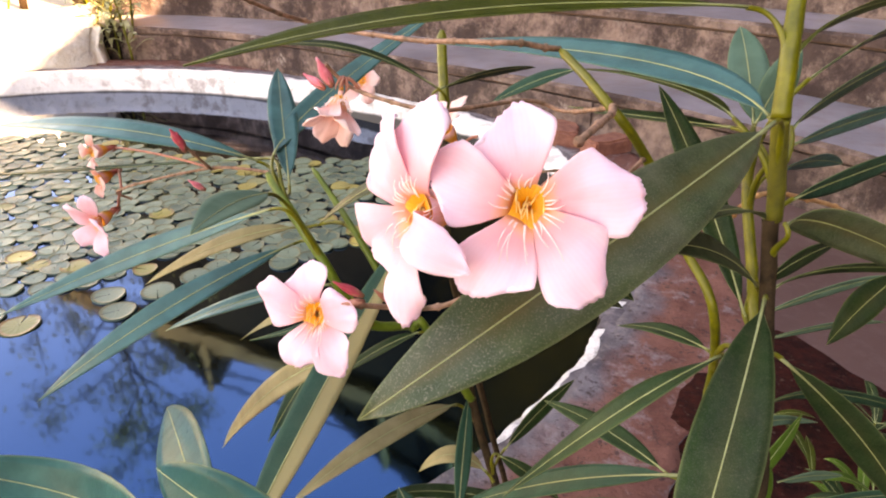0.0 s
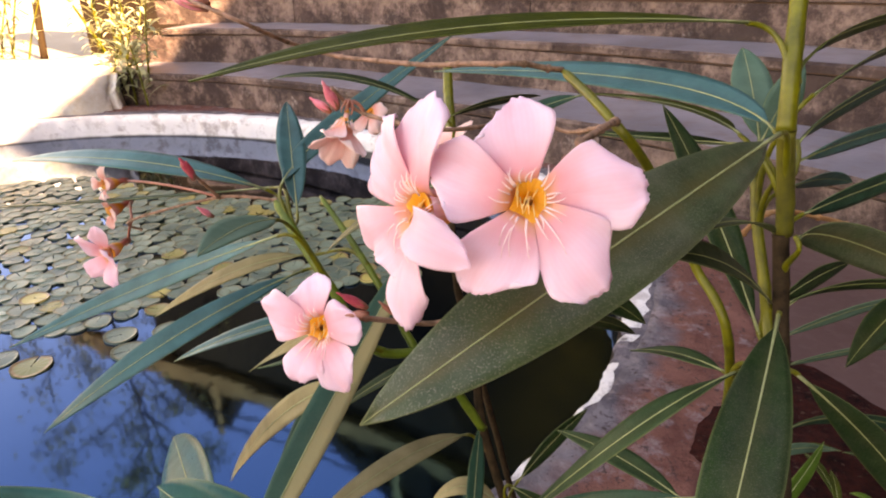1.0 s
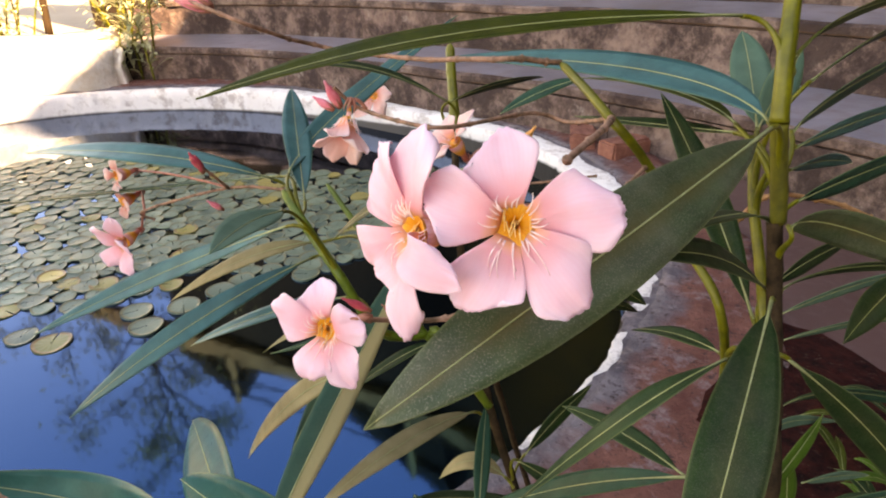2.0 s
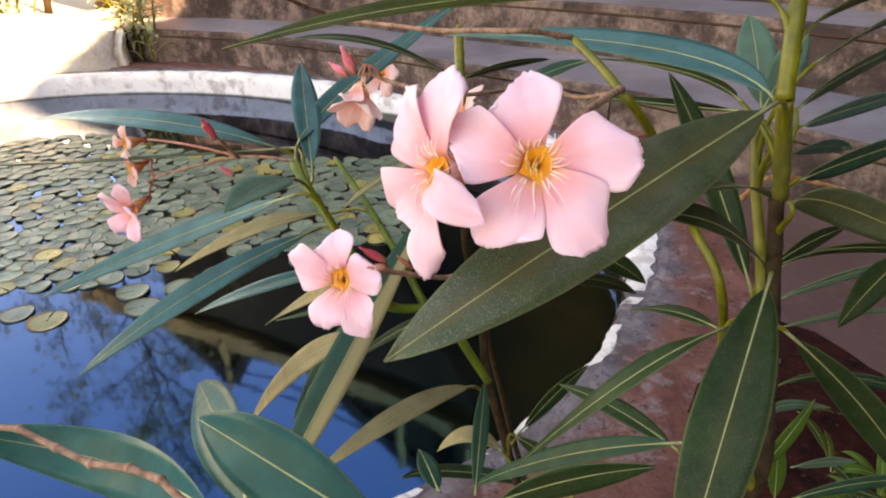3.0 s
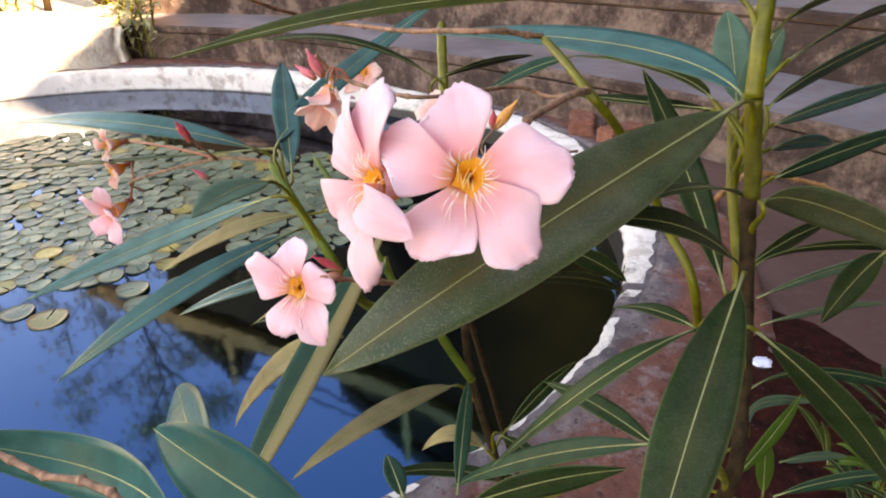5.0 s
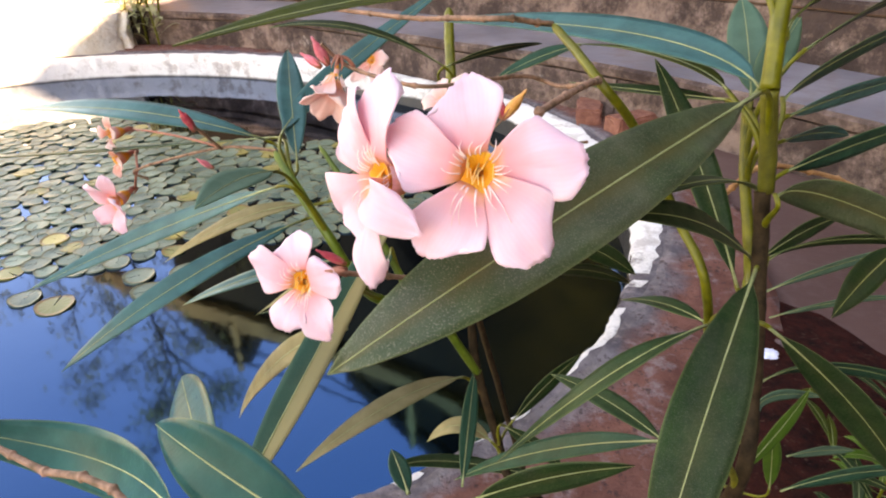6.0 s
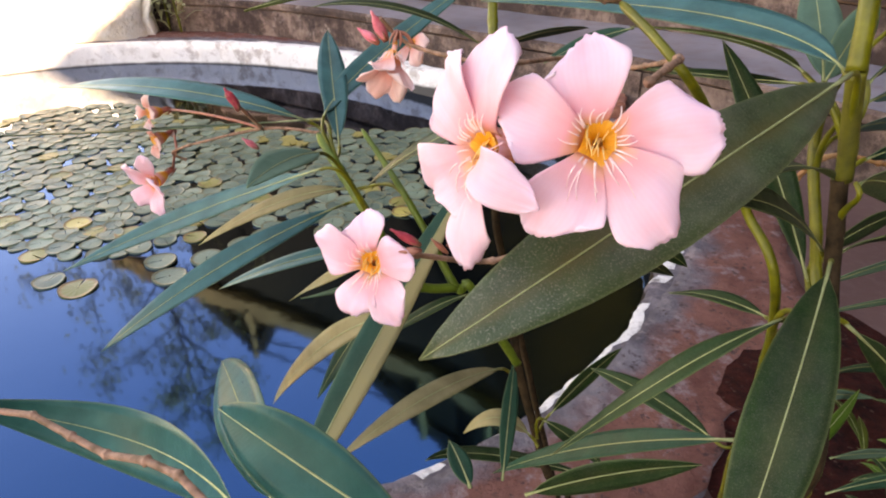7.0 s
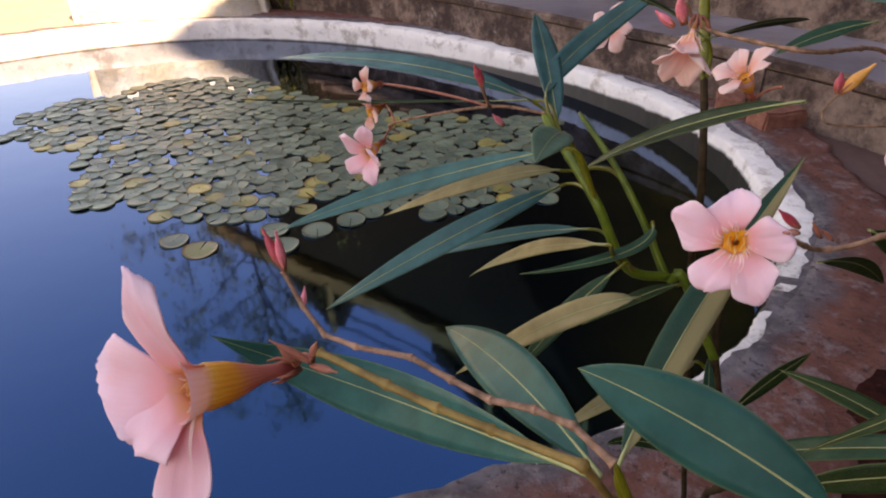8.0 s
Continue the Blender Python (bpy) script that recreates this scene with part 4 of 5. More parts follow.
leaf((-0.0034, 0.4828, 0.9276), (0.0361, 0.4905, 0.9388), (0.0740, 0.5181, 0.9367), 0.0140, (0.32, -0.49, -0.81), "dark")
leaf((0.0111, 0.2916, 0.9401), (-0.0364, 0.3378, 0.9077), (-0.0839, 0.3839, 0.8598), 0.0140, (-0.71, -0.12, 0.69), "dark")
leaf((0.0942, 0.4528, 0.9480), (0.0640, 0.4461, 0.9411), (0.0338, 0.4394, 0.9278), 0.0160, (-0.25, -0.27, 0.93), "pale")
leaf((0.1360, 0.2900, 0.9574), (0.1258, 0.3583, 0.9591), (0.0850, 0.4220, 0.9548), 0.0130, (0.03, 0.03, 1.00), "olive")
leaf((0.1401, 0.2981, 0.9510), (0.1159, 0.3490, 0.9423), (0.0777, 0.3901, 0.9378), 0.0140, (-0.16, 0.03, 0.99), "dark")
leaf((0.1267, 0.2785, 1.0076), (0.0157, 0.2356, 1.0120), (-0.0748, 0.1864, 1.0018), 0.0150, (0.09, -0.25, 0.96), "olive")
leaf((0.1414, 0.2692, 0.9636), (0.0980, 0.3298, 0.9773), (-0.0093, 0.4226, 0.9708), 0.0210, (-0.31, -0.34, 0.89), "blue")
leaf((0.1262, 0.2370, 0.9708), (0.0391, 0.1406, 0.9656), (-0.0186, 0.1077, 0.9404), 0.0245, (0.28, -0.50, 0.82), "sage")
leaf((0.1530, 0.2828, 0.9853), (0.2031, 0.3365, 0.9991), (0.2936, 0.3949, 1.0050), 0.0130, (0.50, -0.50, -0.70), "olive")
leaf((0.1527, 0.2714, 0.9583), (0.2025, 0.3161, 0.9691), (0.2986, 0.3902, 0.9781), 0.0130, (0.60, -0.67, -0.44), "green")
leaf((0.1625, 0.3244, 0.9441), (0.1663, 0.3526, 0.9688), (0.1700, 0.3808, 0.9864), 0.0200, (-0.25, -0.56, 0.79), "pale2")
leaf((0.1625, 0.3244, 0.9441), (0.1739, 0.3316, 0.9655), (0.1852, 0.3387, 0.9822), 0.0170, (0.02, -0.94, 0.34), "pale2")
leaf((0.1496, 0.2676, 0.9163), (0.1090, 0.2220, 0.9412), (0.0582, 0.1601, 0.9585), 0.0120, (0.15, 0.25, 0.96), "dark")
leaf((0.1519, 0.2648, 0.8821), (0.1045, 0.2134, 0.9269), (0.0571, 0.1619, 0.9558), 0.0140, (0.71, -0.17, 0.68), "dark")
leaf((0.1493, 0.2504, 0.9215), (0.1991, 0.2757, 0.9057), (0.2977, 0.2840, 0.8568), 0.0210, (0.05, -0.93, -0.37), "sage")
leaf((0.1438, 0.2546, 0.8717), (0.1281, 0.2936, 0.9239), (0.1123, 0.3326, 0.9637), 0.0160, (-0.08, -0.77, 0.63), "dark")
leaf((0.1470, 0.2477, 0.8865), (0.1009, 0.1689, 0.8633), (0.0848, 0.1442, 0.8046), 0.0260, (-0.23, -0.51, 0.83), "dark")
leaf((0.1459, 0.2236, 0.8712), (0.2088, 0.2340, 0.8094), (0.2625, 0.2430, 0.7398), 0.0175, (-0.10, -0.97, -0.23), "dark")
leaf((0.1166, 0.2160, 0.8771), (0.0702, 0.1944, 0.8665), (0.0289, 0.2164, 0.7948), 0.0135, (-0.68, 0.07, 0.73), "moss")
leaf((0.1420, 0.2760, 0.8359), (0.1318, 0.3228, 0.8179), (0.1215, 0.3695, 0.7894), 0.0140, (-0.27, 0.38, 0.88), "moss")
leaf((0.2385, 0.2865, 0.8774), (0.2457, 0.3151, 0.8397), (0.2530, 0.3438, 0.7915), 0.0170, (-0.92, -0.23, -0.31), "dark")
leaf((0.1027, 0.1976, 0.8282), (0.0534, 0.2494, 0.7666), (0.0040, 0.3012, 0.6847), 0.0150, (-0.78, 0.11, 0.62), "green")
leaf((0.0159, 0.1968, 0.7907), (0.0500, 0.1905, 0.8131), (0.0841, 0.1842, 0.8276), 0.0150, (-0.21, -0.97, 0.06), "dark")
leaf((0.1387, 0.2865, 0.7356), (0.1094, 0.3393, 0.7257), (0.0800, 0.3921, 0.7033), 0.0160, (-0.38, 0.07, 0.92), "moss")
leaf((0.0093, 0.2816, 0.7005), (0.0140, 0.3212, 0.7216), (0.0186, 0.3607, 0.7340), 0.0110, (0.38, -0.40, 0.83), "green")
leaf((0.0491, 0.3167, 0.8424), (0.0946, 0.3676, 0.8153), (0.1401, 0.4184, 0.7728), 0.0130, (0.42, -0.74, -0.53), "dark")
leaf((0.0731, 0.3266, 0.8605), (0.0971, 0.3353, 0.8462), (0.1211, 0.3440, 0.8257), 0.0140, (0.13, -0.95, -0.29), "dark")
leaf((0.0491, 0.3787, 0.6651), (0.0781, 0.3956, 0.6903), (0.1071, 0.4125, 0.7076), 0.0140, (0.38, -0.90, 0.20), "dark")
leaf((0.0312, 0.3348, 0.6864), (0.0062, 0.3400, 0.6983), (-0.0176, 0.3408, 0.6804), 0.0130, (-0.15, -0.27, 0.95), "tan")
leaf((0.0397, 0.3410, 0.6973), (0.0648, 0.3446, 0.6736), (0.0900, 0.3483, 0.6424), 0.0120, (0.10, -0.99, -0.04), "moss")
leaf((0.0854, 0.3440, 0.6346), (0.0010, 0.3488, 0.6510), (-0.0457, 0.3300, 0.6624), 0.0130, (0.21, -0.04, 0.98), "dark")
leaf((-0.0084, 0.1553, 0.8430), (-0.0128, 0.1664, 0.8442), (-0.0172, 0.1775, 0.8429), 0.0072, (-0.04, -0.01, 1.00), "green")
leaf((-0.0365, 0.3550, 0.8380), (-0.0558, 0.3272, 0.8299), (-0.1167, 0.3163, 0.8145), 0.0110, (-0.26, -0.05, 0.96), "pale")
leaf((-0.0152, 0.3469, 0.7992), (-0.0409, 0.3325, 0.7957), (-0.0748, 0.3210, 0.7769), 0.0120, (-0.35, -0.01, 0.94), "moss")
leaf((0.1763, 0.3104, 0.9711), (0.2362, 0.3606, 0.9847), (0.2848, 0.4015, 0.9826), 0.0115, (0.51, -0.52, -0.68), "dark")
leaf((0.1684, 0.2955, 0.9435), (0.2209, 0.3336, 0.9451), (0.2932, 0.3800, 0.9450), 0.0130, (0.51, -0.75, -0.42), "blue")
leaf((0.1909, 0.3385, 0.9159), (0.2213, 0.3594, 0.9137), (0.2518, 0.3803, 0.9041), 0.0130, (0.38, -0.72, -0.58), "blue")
leaf((0.1678, 0.2831, 0.9200), (0.2127, 0.3069, 0.9253), (0.2796, 0.3421, 0.9295), 0.0144, (0.47, -0.85, -0.24), "green")
leaf((0.1589, 0.2630, 0.8826), (0.2090, 0.2860, 0.8817), (0.2954, 0.3111, 0.8620), 0.0122, (0.16, -0.74, -0.66), "dark")
leaf((0.2477, 0.4198, 0.7645), (0.3082, 0.4305, 0.7840), (0.3608, 0.4398, 0.7893), 0.0130, (0.23, -0.92, -0.33), "pale3")
leaf((0.2972, 0.4945, 0.6872), (0.3651, 0.5022, 0.7007), (0.4242, 0.5089, 0.6998), 0.0130, (0.14, -0.89, -0.44), "pale3")
leaf((0.1881, 0.3253, 0.8480), (0.2178, 0.3411, 0.8574), (0.2476, 0.3570, 0.8600), 0.0137, (0.47, -0.88, -0.03), "dark")
leaf((0.2055, 0.3224, 0.7550), (0.2704, 0.3427, 0.7518), (0.3687, 0.3553, 0.7103), 0.0144, (0.06, -0.90, -0.44), "green")
leaf((0.2397, 0.3714, 0.6733), (0.2511, 0.3811, 0.6907), (0.3069, 0.3982, 0.6753), 0.0130, (0.37, -0.92, -0.13), "pale3")
leaf((0.2280, 0.3524, 0.6381), (0.2596, 0.3699, 0.6687), (0.2823, 0.3851, 0.6956), 0.0122, (0.16, -0.91, 0.37), "fresh")
leaf((0.2739, 0.3827, 0.5842), (0.2682, 0.3838, 0.6227), (0.2626, 0.3850, 0.6541), 0.0137, (-0.08, -1.00, 0.02), "fresh")
leaf((0.2590, 0.3467, 0.6245), (0.3178, 0.3553, 0.6358), (0.3780, 0.3584, 0.6366), 0.0144, (0.09, -0.99, 0.04), "green")
leaf((0.2890, 0.3968, 0.6098), (0.3245, 0.4063, 0.6070), (0.3600, 0.4158, 0.5968), 0.0144, (0.22, -0.95, -0.21), "pale3")
petiole((-0.1190, 0.3907, 0.9020), (-0.69, -0.51, 0.51), (-0.0992, 0.3674, 0.8852), (-0.54, 0.63, 0.56))
petiole((-0.1231, 0.4125, 0.8967), (-0.86, 0.47, -0.21), (-0.0931, 0.3606, 0.8786), (-0.55, 0.59, 0.59))
petiole((-0.1024, 0.3954, 0.8832), (-0.20, 0.80, 0.56), (-0.0941, 0.3617, 0.8797), (-0.55, 0.59, 0.59))
petiole((-0.1126, 0.4021, 0.9017), (-0.12, 0.99, 0.04), (-0.0967, 0.3645, 0.8825), (-0.54, 0.60, 0.59))
petiole((-0.0975, 0.3299, 0.9042), (-0.12, -0.92, 0.36), (-0.0708, 0.3416, 0.8507), (-0.48, 0.19, 0.86))
petiole((-0.0992, 0.3363, 0.8921), (-0.81, 0.43, -0.40), (-0.0726, 0.3423, 0.8538), (-0.52, 0.25, 0.82))
petiole((-0.0980, 0.3887, 0.8560), (-0.75, -0.60, 0.29), (-0.0543, 0.3714, 0.8558), (-0.53, 0.48, 0.70))
petiole((-0.0967, 0.3687, 0.8538), (-0.52, -0.85, 0.10), (-0.0712, 0.3417, 0.8515), (-0.49, 0.20, 0.85))
petiole((-0.0745, 0.3663, 0.8244), (-0.99, 0.07, -0.14), (-0.0394, 0.3443, 0.8061), (-0.88, -0.35, 0.33))
petiole((-0.0674, 0.3027, 0.8489), (-0.24, 0.84, -0.48), (-0.0481, 0.3413, 0.8108), (-0.77, -0.20, 0.61))
petiole((-0.0584, 0.3173, 0.8243), (-0.64, -0.02, -0.77), (-0.0374, 0.3451, 0.8054), (-0.88, -0.37, 0.29))
petiole((0.0095, 0.3529, 0.7329), (-0.37, -0.74, 0.56), (0.0263, 0.3493, 0.7115), (-0.25, 0.18, 0.95))
petiole((-0.0034, 0.4828, 0.9276), (-0.75, -0.29, 0.59), (0.0014, 0.4756, 0.8924), (0.01, 0.81, 0.58))
petiole((-0.0034, 0.4828, 0.9276), (0.91, -0.05, 0.40), (0.0014, 0.4756, 0.8924), (0.01, 0.81, 0.58))
petiole((0.1360, 0.2900, 0.9574), (0.07, 1.00, 0.07), (0.1498, 0.2640, 0.9221), (-0.16, -0.01, 0.99))
petiole((0.1401, 0.2981, 0.9510), (-0.29, 0.94, -0.18), (0.1512, 0.2627, 0.9098), (-0.07, 0.21, 0.97))
petiole((0.1267, 0.2785, 1.0076), (-0.95, -0.31, 0.09), (0.1411, 0.2616, 0.9757), (-0.01, 0.20, 0.98))
petiole((0.1414, 0.2692, 0.9636), (-0.22, 0.86, 0.46), (0.1460, 0.2623, 0.9415), (-0.20, -0.12, 0.97))
petiole((0.1262, 0.2370, 0.9708), (-0.62, -0.78, 0.03), (0.1471, 0.2629, 0.9363), (-0.20, -0.11, 0.97))
petiole((0.1530, 0.2828, 0.9853), (0.12, 0.90, 0.42), (0.1410, 0.2618, 0.9764), (-0.00, 0.22, 0.98))
petiole((0.1527, 0.2714, 0.9583), (0.00, 0.71, 0.70), (0.1484, 0.2636, 0.9298), (-0.19, -0.09, 0.98))
petiole((0.1625, 0.3244, 0.9441), (0.09, 0.70, 0.70), (0.1617, 0.3180, 0.9224), (0.02, 0.47, 0.88))
petiole((0.1625, 0.3244, 0.9441), (0.42, 0.26, 0.87), (0.1617, 0.3180, 0.9224), (0.02, 0.47, 0.88))
petiole((0.1496, 0.2676, 0.9163), (-0.60, -0.64, 0.49), (0.1516, 0.2587, 0.8970), (-0.01, 0.35, 0.94))
petiole((0.1519, 0.2648, 0.8821), (-0.54, -0.59, 0.60), (0.1507, 0.2433, 0.8636), (0.04, 0.45, 0.89))
petiole((0.1493, 0.2504, 0.9215), (-0.06, 0.91, 0.41), (0.1516, 0.2586, 0.8966), (-0.00, 0.35, 0.94))
petiole((0.1438, 0.2546, 0.8717), (-0.22, 0.54, 0.81), (0.1502, 0.2381, 0.8530), (0.04, 0.43, 0.90))
petiole((0.1470, 0.2477, 0.8865), (-0.50, -0.86, 0.08), (0.1507, 0.2430, 0.8630), (0.04, 0.45, 0.89))
petiole((0.1459, 0.2236, 0.8712), (0.78, 0.13, -0.61), (0.1491, 0.2298, 0.8346), (0.06, 0.39, 0.92))
petiole((0.1166, 0.2160, 0.8771), (-0.71, -0.64, 0.29), (0.1376, 0.2601, 0.8372), (-0.23, -0.33, 0.92))
petiole((0.1420, 0.2760, 0.8359), (-0.21, 0.94, -0.25), (0.1451, 0.2729, 0.8055), (-0.21, -0.39, 0.90))
petiole((0.1027, 0.1976, 0.8282), (-0.56, 0.59, -0.58), (0.1433, 0.2119, 0.7778), (-0.16, -0.45, 0.88))
petiole((0.1387, 0.2865, 0.7356), (-0.49, 0.87, -0.06), (0.1658, 0.3140, 0.7168), (-0.21, -0.42, 0.88))
petiole((0.0491, 0.3787, 0.6651), (0.65, 0.38, 0.66), (0.0440, 0.3155, 0.6672), (-0.24, -0.40, 0.88))
petiole((0.0312, 0.3348, 0.6864), (-0.68, 0.19, 0.71), (0.0385, 0.3251, 0.6780), (-0.09, 0.97, -0.20))
petiole((0.0397, 0.3410, 0.6973), (0.78, 0.11, -0.62), (0.0376, 0.3336, 0.6766), (-0.13, 0.99, -0.04))
petiole((0.0854, 0.3440, 0.6346), (-0.97, 0.16, 0.18), (0.0596, 0.3658, 0.5979), (-0.16, -0.62, 0.76))
petiole((-0.0365, 0.3550, 0.8380), (0.04, -0.99, -0.12), (-0.0297, 0.3554, 0.8136), (-0.47, 0.24, 0.85))
petiole((-0.0152, 0.3469, 0.7992), (-0.80, -0.58, 0.15), (-0.0092, 0.3505, 0.7959), (-0.46, -0.01, 0.89))
petiole((0.1763, 0.3104, 0.9711), (0.73, 0.61, 0.31), (0.1616, 0.3096, 0.9064), (-0.01, 0.47, 0.89))
petiole((0.1684, 0.2955, 0.9435), (0.74, 0.66, 0.07), (0.1618, 0.3053, 0.8989), (-0.02, 0.52, 0.86))
petiole((0.1909, 0.3385, 0.9159), (0.82, 0.57, 0.04), (0.1619, 0.3015, 0.8928), (-0.02, 0.53, 0.85))
petiole((0.1678, 0.2831, 0.9200), (0.86, 0.46, 0.21), (0.1516, 0.2551, 0.8877), (-0.00, 0.35, 0.94))
petiole((0.1589, 0.2630, 0.8826), (0.36, 0.68, 0.63), (0.1507, 0.2433, 0.8636), (0.04, 0.45, 0.89))
petiole((0.1881, 0.3253, 0.8480), (0.82, 0.44, 0.36), (0.1665, 0.2761, 0.8254), (-0.20, -0.29, 0.93))
petiole((0.2055, 0.3224, 0.7550), (0.64, 0.50, 0.58), (0.1954, 0.3295, 0.7208), (-0.25, -0.48, 0.84))
petiole((0.2397, 0.3714, 0.6733), (-0.30, 0.17, 0.94), (0.2215, 0.3814, 0.6284), (-0.23, -0.46, 0.86))
petiole((0.2280, 0.3524, 0.6381), (0.69, 0.36, 0.62), (0.2244, 0.3873, 0.6172), (-0.22, -0.45, 0.86))
petiole((0.2739, 0.3827, 0.5842), (-0.13, 0.03, 0.99), (0.2415, 0.4233, 0.5425), (-0.18, -0.39, 0.90))

# ---------------------------------------------------------------- blossoms
flower((0.0168, 0.1172, 0.9876), (-0.16, -0.92, 0.36), [(110, 0.0196, 0.0185, 0.12), (17, 0.0224, 0.0185, 0.10), (-42, 0.0226, 0.0182, 0.12), (-111, 0.0210, 0.0182, 0.12), (169, 0.0208, 0.0172, 0.12)], seed=3, label="wide open pale pink oleander flower", stalk=(0.035, 0.150, 0.985))
flower((-0.0060, 0.1250, 0.9830), (-0.80, -0.58, 0.14), [(148, 0.0225, 0.0215, 0.18), (94, 0.0240, 0.0210, 0.14), (-3, 0.0218, 0.0106, 0.10, 6, -8, 0.2, 0.24), (-82, 0.0268, 0.0145, 0.14), (-132, 0.0208, 0.0200, 0.24)], seed=4, label="pale pink oleander flower turned sideways", stalk=(0.030, 0.155, 0.975))
flower((-0.0400, 0.1660, 0.9300), (-0.34, -0.88, 0.33), [(112, 0.0160, 0.0172, 0.15), (175, 0.0205, 0.0165, 0.15), (-102, 0.0182, 0.0158, 0.15), (-46, 0.0200, 0.0158, 0.15), (26, 0.0165, 0.0150, 0.5)], seed=5, label="small pale pink oleander flower with browned petal edges")
flower((-0.1624, 0.0583, 0.9442), (-0.572, -0.766, 0.293), [(103, 0.0285, 0.0135, 0.06, 32, 24), (206, 0.0258, 0.0215, 0.10, 28, 8), (-108, 0.0185, 0.0175, 0.12, 26, -8), (-74, 0.0320, 0.0125, 0.06, 2, -30)], tube_len=0.020, lip=0.0034, seed=6, label="pale pink oleander flower seen with its orange tube", stalk=(-0.1435, 0.0722, 0.9430))
for foot, tip in (((-0.1441, 0.0720, 0.9429), (-0.1517, 0.0704, 0.9487)), ((-0.1437, 0.0728, 0.9441), (-0.1420, 0.0721, 0.9483)), ((-0.1430, 0.0717, 0.9420), (-0.1370, 0.0699, 0.9428)), ((-0.1474, 0.0713, 0.9429), (-0.1499, 0.0701, 0.9477))):
    bud(foot, tip, 0.0009, "sepal", "small pinkish brown bract")
flower((-0.2400, 0.4023, 0.8544), (-0.36, -0.88, -0.15), [(90, 0.024, 0.017, 0.2, 10), (162, 0.024, 0.018, 0.2, 12), (-126, 0.024, 0.018, 0.25, 20), (-54, 0.024, 0.018, 0.3, 25), (18, 0.020, 0.016, 0.4, 25)], seed=7, label="pink oleander flower hanging over the water", stalk=(-0.2200, 0.4050, 0.8770))
flower((-0.2436, 0.4209, 0.8781), (-0.45, -0.85, -0.1), [(90, 0.014, 0.010, 0.3), (-90, 0.014, 0.010, 0.3), (0, 0.010, 0.010, 0.5)], "petal_salmon", seed=8, label="fading salmon oleander flower", stalk=(-0.2200, 0.4050, 0.8770))
flower((-0.2516, 0.4368, 0.8933), (-0.45, -0.85, 0.1), [(90, 0.015, 0.011, 0.3), (-80, 0.013, 0.011, 0.4), (20, 0.010, 0.010, 0.6), (180, 0.010, 0.010, 0.6)], "petal_salmon", seed=9, label="fading salmon oleander flower", stalk=(-0.1480, 0.3840, 0.9000))
flower((-0.0460, 0.2819, 0.9690), (-0.18, -0.50, -0.85), [(95, 0.017, 0.014, 0.2, 40), (165, 0.019, 0.015, 0.2, 52), (-130, 0.020, 0.015, 0.2, 62), (-62, 0.020, 0.015, 0.2, 62), (20, 0.018, 0.014, 0.2, 50)], "petal_salmon", seed=10, tube_len=0.007, slim=0.25, label="drooping faded salmon oleander flower", stalk=(-0.0380, 0.2880, 0.9720))
flower((-0.0683, 0.5429, 0.9213), (-0.3, -0.8, 0.4), [(80, 0.022, 0.014, 0.5), (160, 0.018, 0.014, 0.5), (-120, 0.024, 0.016, 0.4), (-50, 0.022, 0.016, 0.4), (10, 0.018, 0.014, 0.5)], "petal_salmon", seed=11, label="faded pink oleander flower")
flower((0.0012, 0.3696, 0.9302), (-0.50, -0.30, 0.80), [(80, 0.022, 0.012, 0.2, 25), (20, 0.022, 0.010, 0.2, 30), (150, 0.018, 0.013, 0.3, 20), (-160, 0.020, 0.014, 0.2, 5), (-80, 0.016, 0.012, 0.3, 0)], "petal_salmon", seed=12, label="faded salmon oleander flower", stalk=(0.0200, 0.3600, 0.9280))
bud((-0.0248, 0.1630, 0.9392), (-0.0322, 0.1602, 0.9455), 0.0014, "bud_red", "dark red flower bud")
bud((-0.0246, 0.1622, 0.9373), (-0.0299, 0.1584, 0.9389), 0.0012, "tube_pink", "reddish flower stub")
bud((-0.0165, 0.1658, 0.9351), (-0.0207, 0.1638, 0.9406), 0.0009, "sepal", "small pinkish brown bract")
bud((-0.0125, 0.1675, 0.9336), (-0.0164, 0.1667, 0.9370), 0.0008, "sepal", "small pinkish brown bract")
bud((-0.1808, 0.1447, 0.9010), (-0.1815, 0.1495, 0.9065), 0.0011, "bud_pink", "small pink pointed bract")
bud((-0.0500, 0.2850, 0.9750), (-0.0545, 0.2800, 0.9875), 0.0026)
bud((-0.0540, 0.2870, 0.9730), (-0.0625, 0.2880, 0.9790), 0.0020)
bud((-0.1495, 0.3500, 0.9265), (-0.1530, 0.3465, 0.9365), 0.0026, "bud_red", "dark red clustered flower bud")
bud((-0.1490, 0.3510, 0.9230), (-0.1498, 0.3470, 0.9345), 0.0022, "bud_red", "dark red clustered flower bud")
bud((-0.1877, 0.1471, 0.9155), (-0.1940, 0.1490, 0.9290), 0.0019, "bud_red", "dark red pointed flower bud")
bud((-0.1872, 0.1471, 0.9150), (-0.1882, 0.1475, 0.9295), 0.0017)
bud((-0.1100, 0.3070, 1.0180), (-0.1360, 0.3180, 1.0270), 0.0045)
bud((-0.1330, 0.3290, 0.9075), (-0.1385, 0.3235, 0.9150), 0.0018)
bud((0.0320, 0.3152, 0.9393), (0.0322, 0.3180, 0.9479), 0.0024, "bud_red", "dark red flower bud")
bud((0.0336, 0.3154, 0.9390), (0.0447, 0.3146, 0.9536), 0.0030, "orange_tube", "dry orange flower tube")

# ---------------------------------------------------------------- lily pads


